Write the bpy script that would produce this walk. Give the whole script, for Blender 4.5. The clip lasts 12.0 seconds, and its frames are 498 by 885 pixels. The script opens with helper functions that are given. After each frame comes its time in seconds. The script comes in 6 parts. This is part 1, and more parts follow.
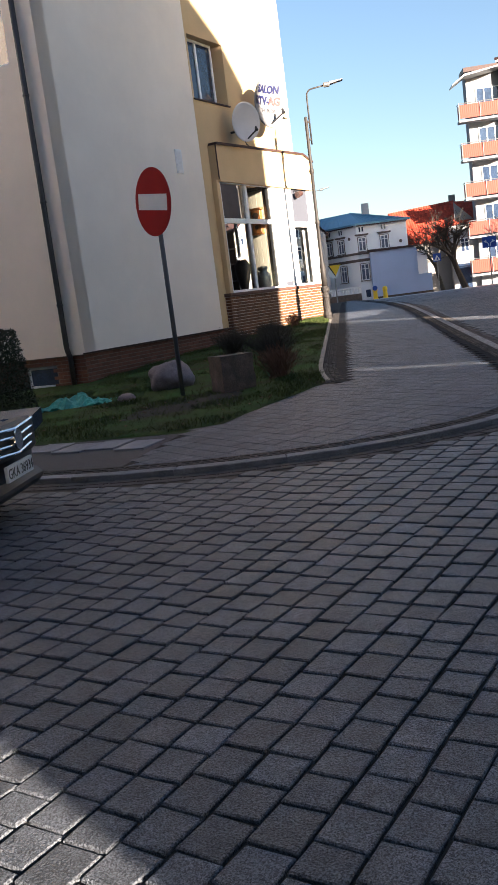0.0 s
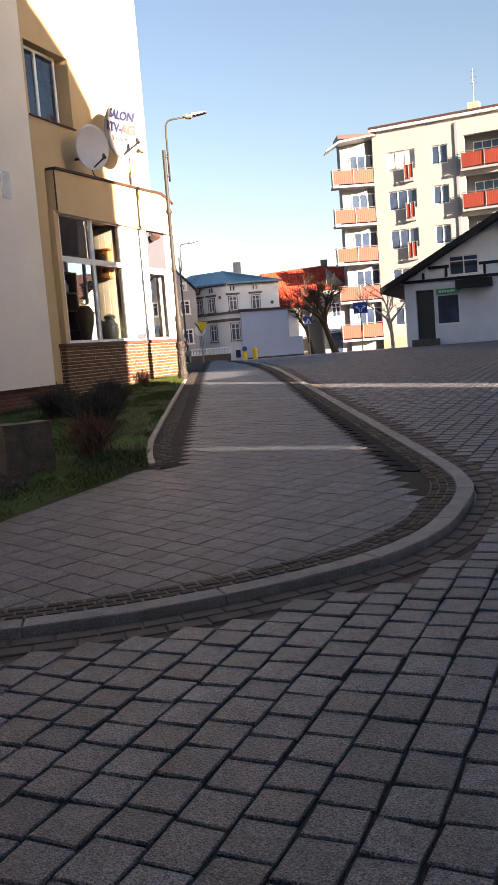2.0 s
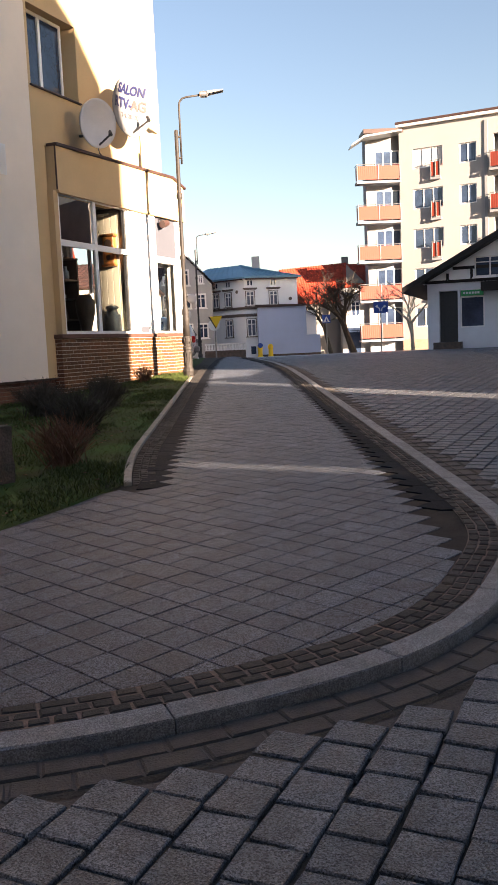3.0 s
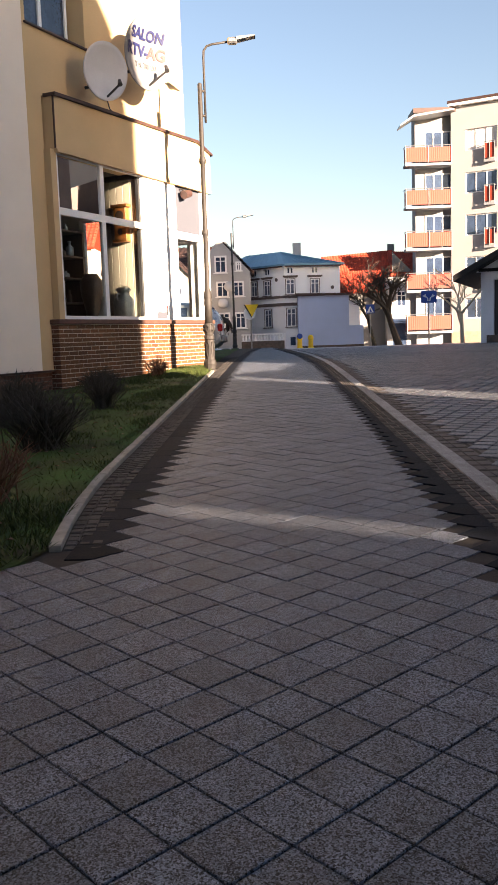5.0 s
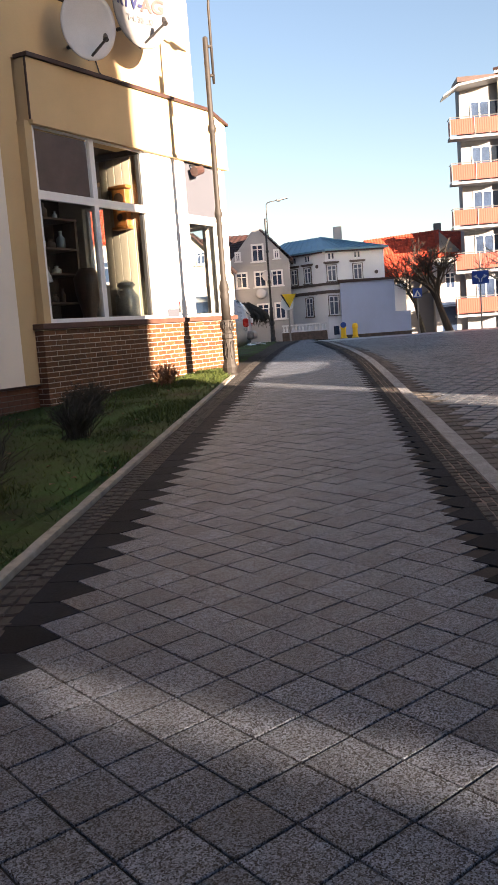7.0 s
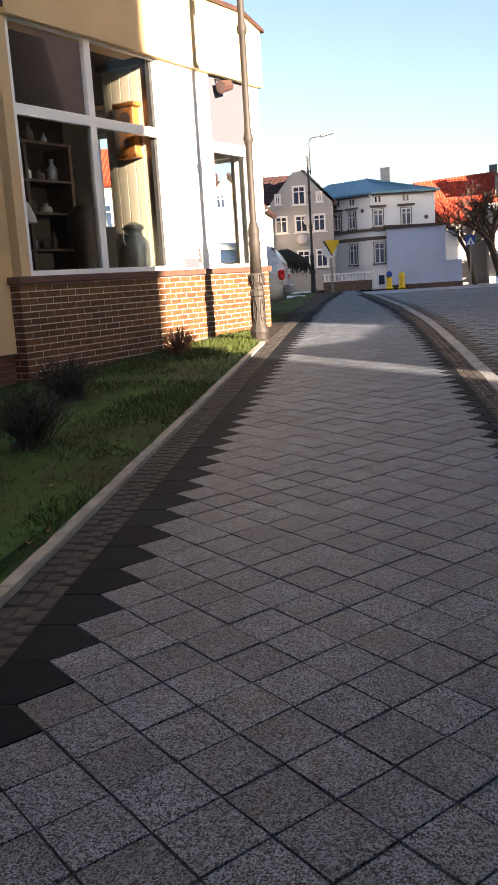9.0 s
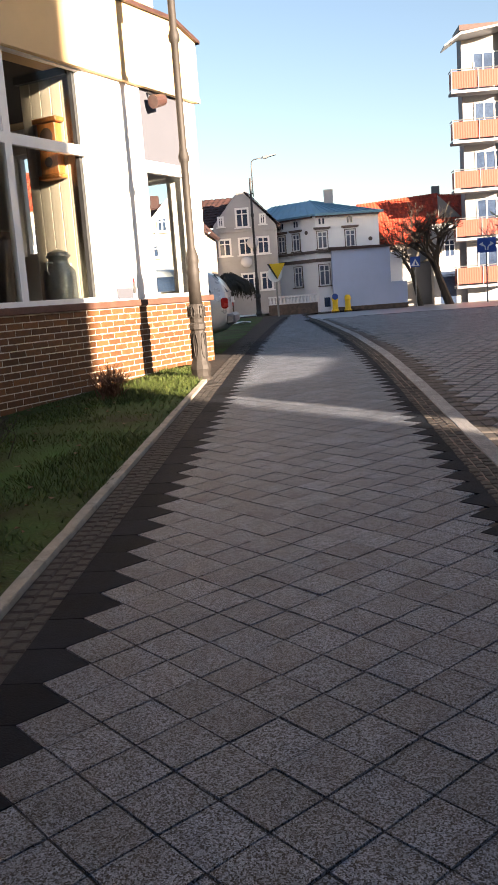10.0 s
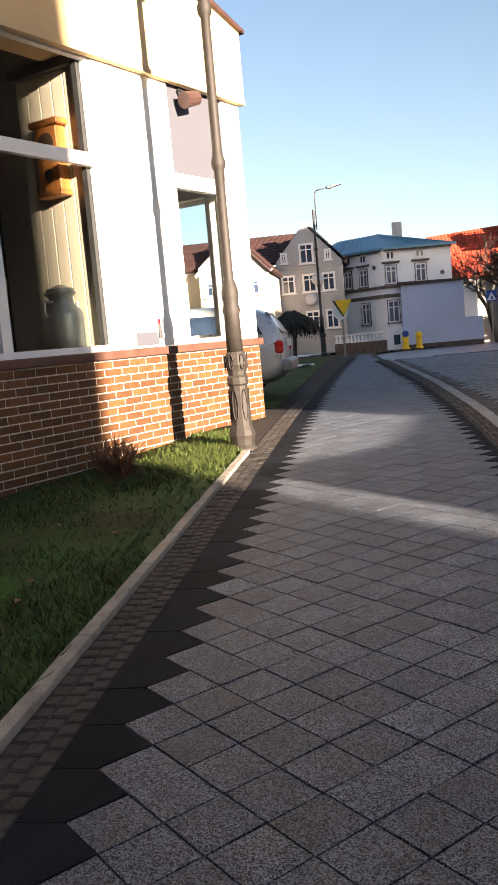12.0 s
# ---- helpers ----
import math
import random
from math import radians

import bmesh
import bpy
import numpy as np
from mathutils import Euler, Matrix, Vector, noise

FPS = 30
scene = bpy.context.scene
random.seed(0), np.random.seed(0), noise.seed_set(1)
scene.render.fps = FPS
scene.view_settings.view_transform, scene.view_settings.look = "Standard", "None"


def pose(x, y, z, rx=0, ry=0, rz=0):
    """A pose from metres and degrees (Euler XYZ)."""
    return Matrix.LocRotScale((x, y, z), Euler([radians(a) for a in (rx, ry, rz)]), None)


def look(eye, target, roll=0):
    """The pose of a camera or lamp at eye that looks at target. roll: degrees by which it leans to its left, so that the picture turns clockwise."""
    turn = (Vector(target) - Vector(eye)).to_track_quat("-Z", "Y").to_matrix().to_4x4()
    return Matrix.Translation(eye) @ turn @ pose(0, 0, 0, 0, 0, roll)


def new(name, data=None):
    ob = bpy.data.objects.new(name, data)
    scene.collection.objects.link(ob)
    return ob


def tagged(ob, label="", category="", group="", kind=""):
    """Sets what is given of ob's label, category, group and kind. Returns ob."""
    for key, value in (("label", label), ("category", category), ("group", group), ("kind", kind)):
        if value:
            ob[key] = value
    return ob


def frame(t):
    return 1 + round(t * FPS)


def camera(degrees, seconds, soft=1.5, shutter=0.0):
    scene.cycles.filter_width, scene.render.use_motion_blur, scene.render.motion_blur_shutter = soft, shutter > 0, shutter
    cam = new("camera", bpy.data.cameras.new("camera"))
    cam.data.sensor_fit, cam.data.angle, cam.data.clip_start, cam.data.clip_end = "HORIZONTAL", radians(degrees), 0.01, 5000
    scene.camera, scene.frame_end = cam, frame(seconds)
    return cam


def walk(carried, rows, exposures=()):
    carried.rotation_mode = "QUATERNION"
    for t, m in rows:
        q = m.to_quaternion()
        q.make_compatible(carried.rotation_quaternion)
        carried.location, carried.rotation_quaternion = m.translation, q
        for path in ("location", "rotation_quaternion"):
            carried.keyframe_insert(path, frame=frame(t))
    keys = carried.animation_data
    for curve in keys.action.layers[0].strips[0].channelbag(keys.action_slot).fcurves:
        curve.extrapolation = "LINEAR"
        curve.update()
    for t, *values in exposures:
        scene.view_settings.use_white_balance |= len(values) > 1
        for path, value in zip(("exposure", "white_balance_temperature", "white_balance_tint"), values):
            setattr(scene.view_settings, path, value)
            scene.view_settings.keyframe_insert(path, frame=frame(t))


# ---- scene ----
cam = camera(32.0, 12.0, soft=1.3)

PATH = [
    (0, (-0.854, -6.211, 1.214), (-1.074, -4.249, 0.896), -7.4),
    (0.5, (-0.841, -5.148, 1.109), (-1.082, -3.199, 0.731), -4.3),
    (1, (-0.652, -4.219, 1.063), (-0.631, -2.249, 0.718), -4.5),
    (1.5, (-0.523, -3.544, 1.045), (-0.502, -1.575, 0.696), -4.5),
    (2, (-0.4, -2.953, 1.099), (-0.314, -0.966, 0.881), -4.5),
    (2.5, (-0.342, -2.228, 1.057), (-0.334, -0.241, 0.83), -1.4),
    (2.7, (-0.275, -1.937, 1.092), (-0.23, 0.051, 0.874), -1.9),
    (4.3, (0.041, 0.099, 1.155), (0.033, 2.078, 0.867), -5.2),
    (4.5, (0.034, 0.345, 1.129), (-0.064, 2.323, 0.849), -2.5),
    (5, (0.118, 1.174, 1.081), (0.076, 3.159, 0.839), -1.9),
    (5.5, (0.199, 1.801, 1.095), (0.061, 3.779, 0.831), -3.5),
    (6, (0.337, 2.56, 1.052), (0.256, 4.538, 0.765), -5.4),
    (6.5, (0.415, 3.114, 1.121), (0.27, 5.09, 0.843), -4.8),
    (6.7, (0.445, 3.348, 1.152), (0.288, 5.325, 0.893), -4.4),
    (8.3, (0.446, 5.351, 1.283), (0.291, 7.326, 1.005), -3.8),
    (8.5, (0.429, 5.67, 1.282), (0.178, 7.632, 0.986), -3.5),
    (9, (0.335, 6.407, 1.312), (0.084, 8.356, 0.939), -3.6),
    (9.5, (0.336, 6.94, 1.393), (0.128, 8.899, 1.049), -3.6),
    (10, (0.287, 7.58, 1.428), (0.156, 9.547, 1.094), -4.2),
    (10.5, (0.297, 8.203, 1.445), (0.204, 10.177, 1.141), -4.6),
    (11, (0.257, 8.851, 1.489), (0.089, 10.824, 1.209), -3.9),
    (11.5, (0.282, 9.482, 1.504), (0.034, 11.449, 1.24), -4.5),
    (12, (0.26, 10.158, 1.477), (-0.02, 12.124, 1.24), -5.1),
]
walk(cam, [(t, look(eye, target, roll)) for t, eye, target, roll in PATH],
     exposures=[(0.0, 2.75, 5720, 15), (0.5, 3.2, 5750, 18), (1.0, 2.88, 6350, 20), (1.5, 3.02, 6600, 21), (2.0, 2.88, 6550, 21), (4.5, 2.9, 6600, 21), (8.5, 2.88, 6400, 19), (9.0, 3.03, 6400, 18), (10.0, 2.92, 6400, 18), (10.5, 2.8, 6350, 18), (12.0, 2.8, 6350, 18)])

# ---- world ----
SUN_AZ = math.atan2(0.68, -0.73)      # bearing of the sun, clockwise from +y
SUN_EL = radians(10.5)
world = bpy.data.worlds.new("sky_world")
scene.world = world
world.use_nodes = True
wn = world.node_tree
sky = wn.nodes.new("ShaderNodeTexSky")
sky.sky_type = "NISHITA"
sky.sun_disc = False
sky.sun_elevation = SUN_EL
sky.sun_rotation = SUN_AZ
sky.air_density, sky.dust_density, sky.ozone_density = 1.0, 0.8, 1.0
back = wn.nodes["Background"]
back.inputs["Strength"].default_value = 0.035
wn.links.new(sky.outputs["Color"], back.inputs["Color"])
sun_data = bpy.data.lights.new("sun", "SUN")
sun_data.energy = 5.0
sun_data.angle = radians(0.55)
sun_data.color = (1.0, 0.80, 0.56)
sun = new("sun", sun_data)
to_sun = Vector((math.sin(SUN_AZ) * math.cos(SUN_EL), math.cos(SUN_AZ) * math.cos(SUN_EL), math.sin(SUN_EL)))
sun.matrix_world = look(to_sun * 60, (0, 0, 0))


# ---- materials ----
def material(name, base, rough=0.8, scale=8.0, vary=0.25, bump=0.2, fine=90.0, tint=None, metal=0.0, rand=0.0, island=0.0, spec=0.5, stretch=(1, 1, 1), speckle=0.0, coat=0.0):
    """A procedural surface: broad stains, fine grain, relief; per-object or per-island variation."""
    m = bpy.data.materials.new(name)
    m.use_nodes = True
    nt = m.node_tree
    bsdf = nt.nodes["Principled BSDF"]
    tc = nt.nodes.new("ShaderNodeTexCoord")
    mp = nt.nodes.new("ShaderNodeMapping")
    mp.inputs["Scale"].default_value = stretch
    nt.links.new(tc.outputs["Object"], mp.inputs["Vector"])
    vec = mp.outputs["Vector"]
    if rand or island:
        geo = nt.nodes.new("ShaderNodeObjectInfo" if rand else "ShaderNodeNewGeometry")
        rnd = geo.outputs["Random" if rand else "Random Per Island"]
        add = nt.nodes.new("ShaderNodeVectorMath")
        add.operation = "MULTIPLY_ADD"
        nt.links.new(rnd, add.inputs[0])
        add.inputs[1].default_value = (37.0, 53.0, 71.0)
        nt.links.new(vec, add.inputs[2])
        vec = add.outputs[0]
    big = nt.nodes.new("ShaderNodeTexNoise")
    big.inputs["Scale"].default_value = scale
    big.inputs["Detail"].default_value = 5
    big.inputs["Roughness"].default_value = 0.65
    small = nt.nodes.new("ShaderNodeTexNoise")
    small.inputs["Scale"].default_value = fine
    small.inputs["Detail"].default_value = 3
    for n in (big, small):
        nt.links.new(vec, n.inputs["Vector"])
    ramp = nt.nodes.new("ShaderNodeMapRange")
    ramp.inputs["From Min"].default_value, ramp.inputs["From Max"].default_value = 0.3, 0.7
    nt.links.new(big.outputs["Fac"], ramp.inputs["Value"])
    lo = [c * (1 - vary) for c in base]
    hi = [min(1.0, c * (1 + vary * 0.8)) for c in (tint or base)]
    mix = nt.nodes.new("ShaderNodeMix")
    mix.data_type = "RGBA"
    mix.inputs["A"].default_value = (*lo, 1)
    mix.inputs["B"].default_value = (*hi, 1)
    nt.links.new(ramp.outputs["Result"], mix.inputs["Factor"])
    col = mix.outputs["Result"]

    def times(source, low, high, f0=0.3, f1=0.7):
        nonlocal col
        r = nt.nodes.new("ShaderNodeMapRange")
        r.inputs["From Min"].default_value, r.inputs["From Max"].default_value = f0, f1
        r.inputs["To Min"].default_value, r.inputs["To Max"].default_value = low, high
        nt.links.new(source, r.inputs["Value"])
        mul = nt.nodes.new("ShaderNodeVectorMath")
        mul.operation = "SCALE"
        nt.links.new(col, mul.inputs[0])
        nt.links.new(r.outputs["Result"], mul.inputs["Scale"])
        col = mul.outputs[0]

    times(small.outputs["Fac"], 1 - vary * 0.5, 1 + vary * 0.5)
    if speckle:
        vor = nt.nodes.new("ShaderNodeTexVoronoi")
        vor.inputs["Scale"].default_value = 235.0
        nt.links.new(vec, vor.inputs["Vector"])
        times(vor.outputs["Color"], 1 - speckle, 1 + speckle * 1.1, 0.26, 0.76)
    if rand or island:
        times(rnd, 1 - (rand or island), 1 + (rand or island), 0, 1)
    nt.links.new(col, bsdf.inputs["Base Color"])
    rr = nt.nodes.new("ShaderNodeMapRange")
    rr.inputs["To Min"].default_value, rr.inputs["To Max"].default_value = max(0.02, rough - 0.1), min(1.0, rough + 0.1)
    nt.links.new(big.outputs["Fac"], rr.inputs["Value"])
    nt.links.new(rr.outputs["Result"], bsdf.inputs["Roughness"])
    bsdf.inputs["Metallic"].default_value = metal
    bsdf.inputs["Specular IOR Level"].default_value = spec
    bsdf.inputs["Coat Weight"].default_value = coat
    if bump:
        bp = nt.nodes.new("ShaderNodeBump")
        bp.inputs["Strength"].default_value = bump
        bp.inputs["Distance"].default_value = 0.01
        nt.links.new(small.outputs["Fac"], bp.inputs["Height"])
        nt.links.new(bp.outputs["Normal"], bsdf.inputs["Normal"])
    return m


def glass_material(name, tint=(0.9, 0.95, 0.95), ior=1.48):
    m = bpy.data.materials.new(name)
    m.use_nodes = True
    nt = m.node_tree
    out = nt.nodes["Material Output"]
    nt.nodes.remove(nt.nodes["Principled BSDF"])
    tr = nt.nodes.new("ShaderNodeBsdfTransparent")
    tr.inputs["Color"].default_value = (*tint, 1)
    gl = nt.nodes.new("ShaderNodeBsdfGlossy")
    gl.inputs["Roughness"].default_value = 0.015
    fr = nt.nodes.new("ShaderNodeFresnel")
    fr.inputs["IOR"].default_value = ior
    mx = nt.nodes.new("ShaderNodeMixShader")
    nt.links.new(fr.outputs["Fac"], mx.inputs["Fac"])
    nt.links.new(tr.outputs["BSDF"], mx.inputs[1])
    nt.links.new(gl.outputs["BSDF"], mx.inputs[2])
    nt.links.new(mx.outputs["Shader"], out.inputs["Surface"])
    return m


SETT = material("granite_sett", (0.088, 0.097, 0.112), 0.5, 7, 0.35, 0.75, 120, rand=0.2, speckle=0.6, spec=0.33)
SETT_FAR = material("granite_sett_far", (0.088, 0.097, 0.112), 0.5, 7, 0.35, 0.75, 120, island=0.2, speckle=0.6, spec=0.33)
JOINT = material("joint_dirt", (0.055, 0.05, 0.044), 0.95, 6, 0.4, 0.6, 120, spec=0.1)
PJOINT = material("slab_joint", (0.035, 0.032, 0.03), 0.95, 6, 0.35, 0.5, 120, spec=0.15)
SLAB = material("washed_concrete_slab", (0.074, 0.087, 0.112), 0.58, 5, 0.34, 0.8, 260, rand=0.2, speckle=1.0, spec=0.4)
SLAB_FAR = material("washed_concrete_slab_far", (0.074, 0.087, 0.112), 0.58, 5, 0.34, 0.8, 260, island=0.2, speckle=1.0, spec=0.4)
DARK_SLAB = material("dark_slab", (0.009, 0.011, 0.0155), 0.8, 6, 0.35, 0.3, 140, rand=0.25, spec=0.06)
SMALL_SETT = material("small_porphyry_sett", (0.042, 0.039, 0.037), 0.8, 8, 0.35, 0.6, 150, island=0.35, spec=0.2)
KERB = material("granite_kerb", (0.18, 0.185, 0.195), 0.8, 6, 0.3, 0.5, 160, rand=0.12, speckle=0.35)
EDGING = material("concrete_edging", (0.26, 0.24, 0.205), 0.9, 9, 0.3, 0.5, 160, rand=0.1)
GUTTER = material("gutter_brick", (0.058, 0.052, 0.048), 0.85, 7, 0.35, 0.5, 130, island=0.2)
SOIL = material("lawn_soil", (0.055, 0.045, 0.024), 0.95, 1.3, 0.4, 0.8, 60, tint=(0.03, 0.075, 0.016), spec=0.1)
GRASS = material("grass_blades", (0.026, 0.066, 0.012), 0.6, 2.2, 0.4, 0, 30, tint=(0.066, 0.078, 0.02), island=0.45, spec=0.2)
BRICK = material("clinker_brick", (0.115, 0.046, 0.014), 0.65, 12, 0.3, 0.35, 110, rand=0.3)
BRICK_FAR = material("plinth_brick", (0.115, 0.045, 0.025), 0.65, 12, 0.3, 0.35, 110, island=0.28)
MORTAR = material("pale_mortar", (0.5, 0.45, 0.38), 0.95, 14, 0.2, 0.4, 200)
DMORTAR = material("dirty_mortar", (0.16, 0.14, 0.115), 0.95, 14, 0.2, 0.4, 200)
ASPHALT = material("dark_asphalt", (0.05, 0.05, 0.054), 0.8, 5, 0.3, 0.6, 150, speckle=0.4)
PALE_SLAB = material("pale_slab", (0.2, 0.2, 0.22), 0.8, 4, 0.2, 0.5, 150, rand=0.12)
CREAM = material("cream_render", (0.84, 0.755, 0.66), 0.92, 0.7, 0.06, 0.25, 260)
OCHRE = material("ochre_render", (0.56, 0.41, 0.23), 0.92, 0.8, 0.08, 0.25, 260)
WHITE = material("white_paint", (0.8, 0.79, 0.76), 0.6, 1.2, 0.05, 0.08, 120)
PVC = material("white_pvc", (0.82, 0.82, 0.82), 0.35, 3, 0.04, 0.02, 60)
SILL = material("sill_tile", (0.4, 0.3, 0.22), 0.55, 6, 0.2, 0.2, 90)
LEDGE = material("ledge_tile", (0.1, 0.05, 0.036), 0.5, 6, 0.25, 0.2, 90)
PANEL = material("grey_blind_panel", (0.07, 0.076, 0.096), 0.7, 2, 0.05, 0.05, 90)
FLASH = material("brown_flashing", (0.05, 0.024, 0.02), 0.55, 6, 0.3, 0.1, 60)
DARKM = material("black_metal", (0.03, 0.03, 0.032), 0.5, 10, 0.3, 0.1, 80)
IRON = material("painted_cast_iron", (0.024, 0.02, 0.017), 0.65, 14, 0.35, 0.25, 120)
GALV = material("galvanised_steel", (0.25, 0.255, 0.26), 0.45, 20, 0.2, 0.08, 120, metal=0.6)
# copy of the dish paint, darkened so the sunlit dish doesn't burn out
DISH_SUNLIT = material("dish_paint_dimmed_for_sun", (0.2, 0.2, 0.205), 0.6, 2, 0.08, 0.03, 60, spec=0.2)
DISH = material("dish_paint", (0.52, 0.52, 0.54), 0.5, 2, 0.08, 0.03, 60)
NAVY = material("navy_lettering", (0.01, 0.014, 0.075), 0.6, 20, 0.2, 0, 60)
FADED = material("faded_lettering", (0.12, 0.06, 0.06), 0.7, 20, 0.2, 0, 60)
FADED2 = material("faded_grey_lettering", (0.1, 0.1, 0.11), 0.7, 20, 0.2, 0, 60)
RED = material("sign_red", (0.33, 0.01, 0.012), 0.75, 3, 0.12, 0, 60, spec=0.15)
SIGNW = material("sign_white", (0.75, 0.76, 0.78), 0.4, 3, 0.05, 0, 60)
YELLOW = material("sign_yellow", (0.93, 0.6, 0.02), 0.5, 3, 0.08, 0, 60)
BLUE = material("sign_blue", (0.02, 0.07, 0.33), 0.45, 3, 0.1, 0, 60)
# the room's dimness is put into this near-black colour
ROOM_DIM = material("darkened_room_wall", (0.025, 0.022, 0.019), 0.9, 1.5, 0.2, 0.05, 80)
LINING = material("pine_lining", (0.36, 0.33, 0.26), 0.6, 3, 0.1, 0.08, 60, stretch=(6, 6, 0.6))
WOOD = material("orange_wood", (0.42, 0.16, 0.04), 0.4, 6, 0.3, 0.08, 60, stretch=(4, 4, 0.7))
DWOOD = material("dark_wood", (0.07, 0.045, 0.03), 0.5, 6, 0.35, 0.1, 60, stretch=(4, 4, 0.7))
TIN = material("milk_can_metal", (0.4, 0.42, 0.4), 0.45, 8, 0.25, 0.05, 60, metal=0.7)
GLASS = glass_material("shop_glass", ior=1.33)
STONE = material("concrete_block_mossy", (0.085, 0.08, 0.068), 0.95, 5, 0.4, 0.9, 60, tint=(0.12, 0.085, 0.07))
BOULDER = material("granite_boulder", (0.2, 0.165, 0.17), 0.9, 4, 0.35, 0.8, 50)
TWIG = material("bare_twigs", (0.15, 0.075, 0.045), 0.85, 8, 0.3, 0, 60)
TWIG2 = material("dark_twigs", (0.045, 0.04, 0.03), 0.85, 8, 0.3, 0, 60)
TARP = material("turquoise_net", (0.05, 0.3, 0.25), 0.6, 6, 0.35, 0.4, 50)
GREYR = material("grey_render", (0.41, 0.41, 0.42), 0.92, 0.6, 0.14, 0.2, 120)
WHITER = material("white_render", (0.93, 0.94, 0.98), 0.92, 0.5, 0.07, 0.15, 120)
BLUER = material("pale_blue_render", (0.46, 0.54, 0.74), 0.92, 0.4, 0.08, 0.15, 120)
BAND = material("dark_band_paint", (0.13, 0.1, 0.09), 0.8, 1.5, 0.2, 0.1, 80)
ZINC = material("blue_metal_roof", (0.16, 0.32, 0.42), 0.45, 0.8, 0.15, 0.05, 40, metal=0.2)
TILE = material("red_roof_tile", (0.4, 0.05, 0.02), 0.75, 0.8, 0.3, 0.2, 40, island=0.25)
TILE_D = material("dark_red_roof_tile", (0.042, 0.017, 0.015), 0.75, 0.8, 0.3, 0.2, 40, island=0.25)
APT = material("cream_apartment_render", (0.285, 0.285, 0.285), 0.92, 0.25, 0.07, 0.1, 60)
APTG = material("grey_apartment_render", (0.2, 0.21, 0.225), 0.92, 0.3, 0.07, 0.1, 60)
ORANGE = material("orange_balcony_sheet", (0.2, 0.026, 0.011), 0.6, 1.2, 0.12, 0.05, 40, island=0.25)
# dark pane; the blue of the reflected sky is mixed into its colour
PANE = material("sky_tinted_dark_glass", (0.035, 0.055, 0.1), 0.08, 0.7, 0.5, 0, 30, spec=0.8)
LACE = material("curtained_glass", (0.13, 0.15, 0.2), 0.25, 2.0, 0.4, 0, 30, stretch=(3, 3, 0.6))
CURTAIN = material("net_curtain", (0.5, 0.5, 0.5), 0.9, 2.0, 0.2, 0.1, 60, stretch=(8, 8, 0.4))
HUTW = material("pale_blue_wall", (0.68, 0.7, 0.76), 0.9, 0.8, 0.08, 0.1, 60)
HUTR = material("dark_roof_felt", (0.016, 0.014, 0.014), 0.85, 2, 0.3, 0.2, 60)
GREENS = material("green_sign", (0.03, 0.36, 0.12), 0.5, 3, 0.1, 0, 60)
BARK = material("tree_bark", (0.06, 0.045, 0.032), 0.95, 9, 0.35, 0.7, 50, stretch=(1, 1, 0.25))
CARB = material("black_car_paint", (0.008, 0.01, 0.016), 0.35, 3, 0.1, 0, 30, coat=0.3)
CARS = material("silver_car_paint", (0.5, 0.52, 0.53), 0.3, 3, 0.06, 0, 30, metal=0.3, coat=0.8)
POSTG = material("grey_sign_post", (0.085, 0.088, 0.096), 0.6, 6, 0.15, 0.05, 60)
CHROME = material("chrome", (0.75, 0.76, 0.78), 0.12, 6, 0.05, 0, 30, metal=1.0)
RUBBER = material("tyre_rubber", (0.02, 0.02, 0.02), 0.85, 10, 0.2, 0.2, 80)
LAMPRED = material("tail_lamp_red", (0.45, 0.02, 0.015), 0.25, 4, 0.1, 0, 30)
TRAPE = material("dark_hedge", (0.018, 0.028, 0.014), 0.8, 8, 0.4, 0, 40, island=0.4)
FAR_ROAD = material("far_road_setts", (0.1, 0.112, 0.14), 0.36, 0.8, 0.2, 0.2, 12, spec=0.5)
PLAIN2 = material("pale_town_wall", (0.5, 0.44, 0.36), 0.92, 0.4, 0.1, 0.1, 60)
PLAIN = material("plain_town_wall", (0.24, 0.232, 0.225), 0.92, 0.4, 0.1, 0.1, 60)

# ---- building helpers ----
def box(bm, x0, x1, y0, y1, z0, z1, bevel=0.0):
    m = Matrix.LocRotScale(((x0 + x1) / 2, (y0 + y1) / 2, (z0 + z1) / 2), None, (abs(x1 - x0), abs(y1 - y0), abs(z1 - z0)))
    made = bmesh.ops.create_cube(bm, size=1, matrix=m)
    if bevel:
        edges = list({e for v in made["verts"] for e in v.link_edges})
        bmesh.ops.bevel(bm, geom=edges, offset=bevel, segments=1, affect="EDGES", profile=0.5)
    return made


def tube(bm, points, radii, n=8, caps=True):
    """A round bar through points, with a radius at each."""
    points = [Vector(p) for p in points]
    if not hasattr(radii, "__len__"):
        radii = [radii] * len(points)
    rings = []
    side = None
    for i, p in enumerate(points):
        along = (points[min(i + 1, len(points) - 1)] - points[max(i - 1, 0)]).normalized()
        if side is None:
            side = along.cross(Vector((0, 0, 1)) if abs(along.z) < 0.9 else Vector((1, 0, 0))).normalized()
        else:
            side = (side - along * side.dot(along)).normalized()
        up = along.cross(side)
        rings.append([bm.verts.new(p + radii[i] * (math.cos(2 * math.pi * k / n) * side + math.sin(2 * math.pi * k / n) * up)) for k in range(n)])
    for a, b in zip(rings, rings[1:]):
        for k in range(n):
            bm.faces.new((a[k], a[(k + 1) % n], b[(k + 1) % n], b[k]))
    if caps:
        bm.faces.new(rings[0][::-1])
        bm.faces.new(rings[-1])


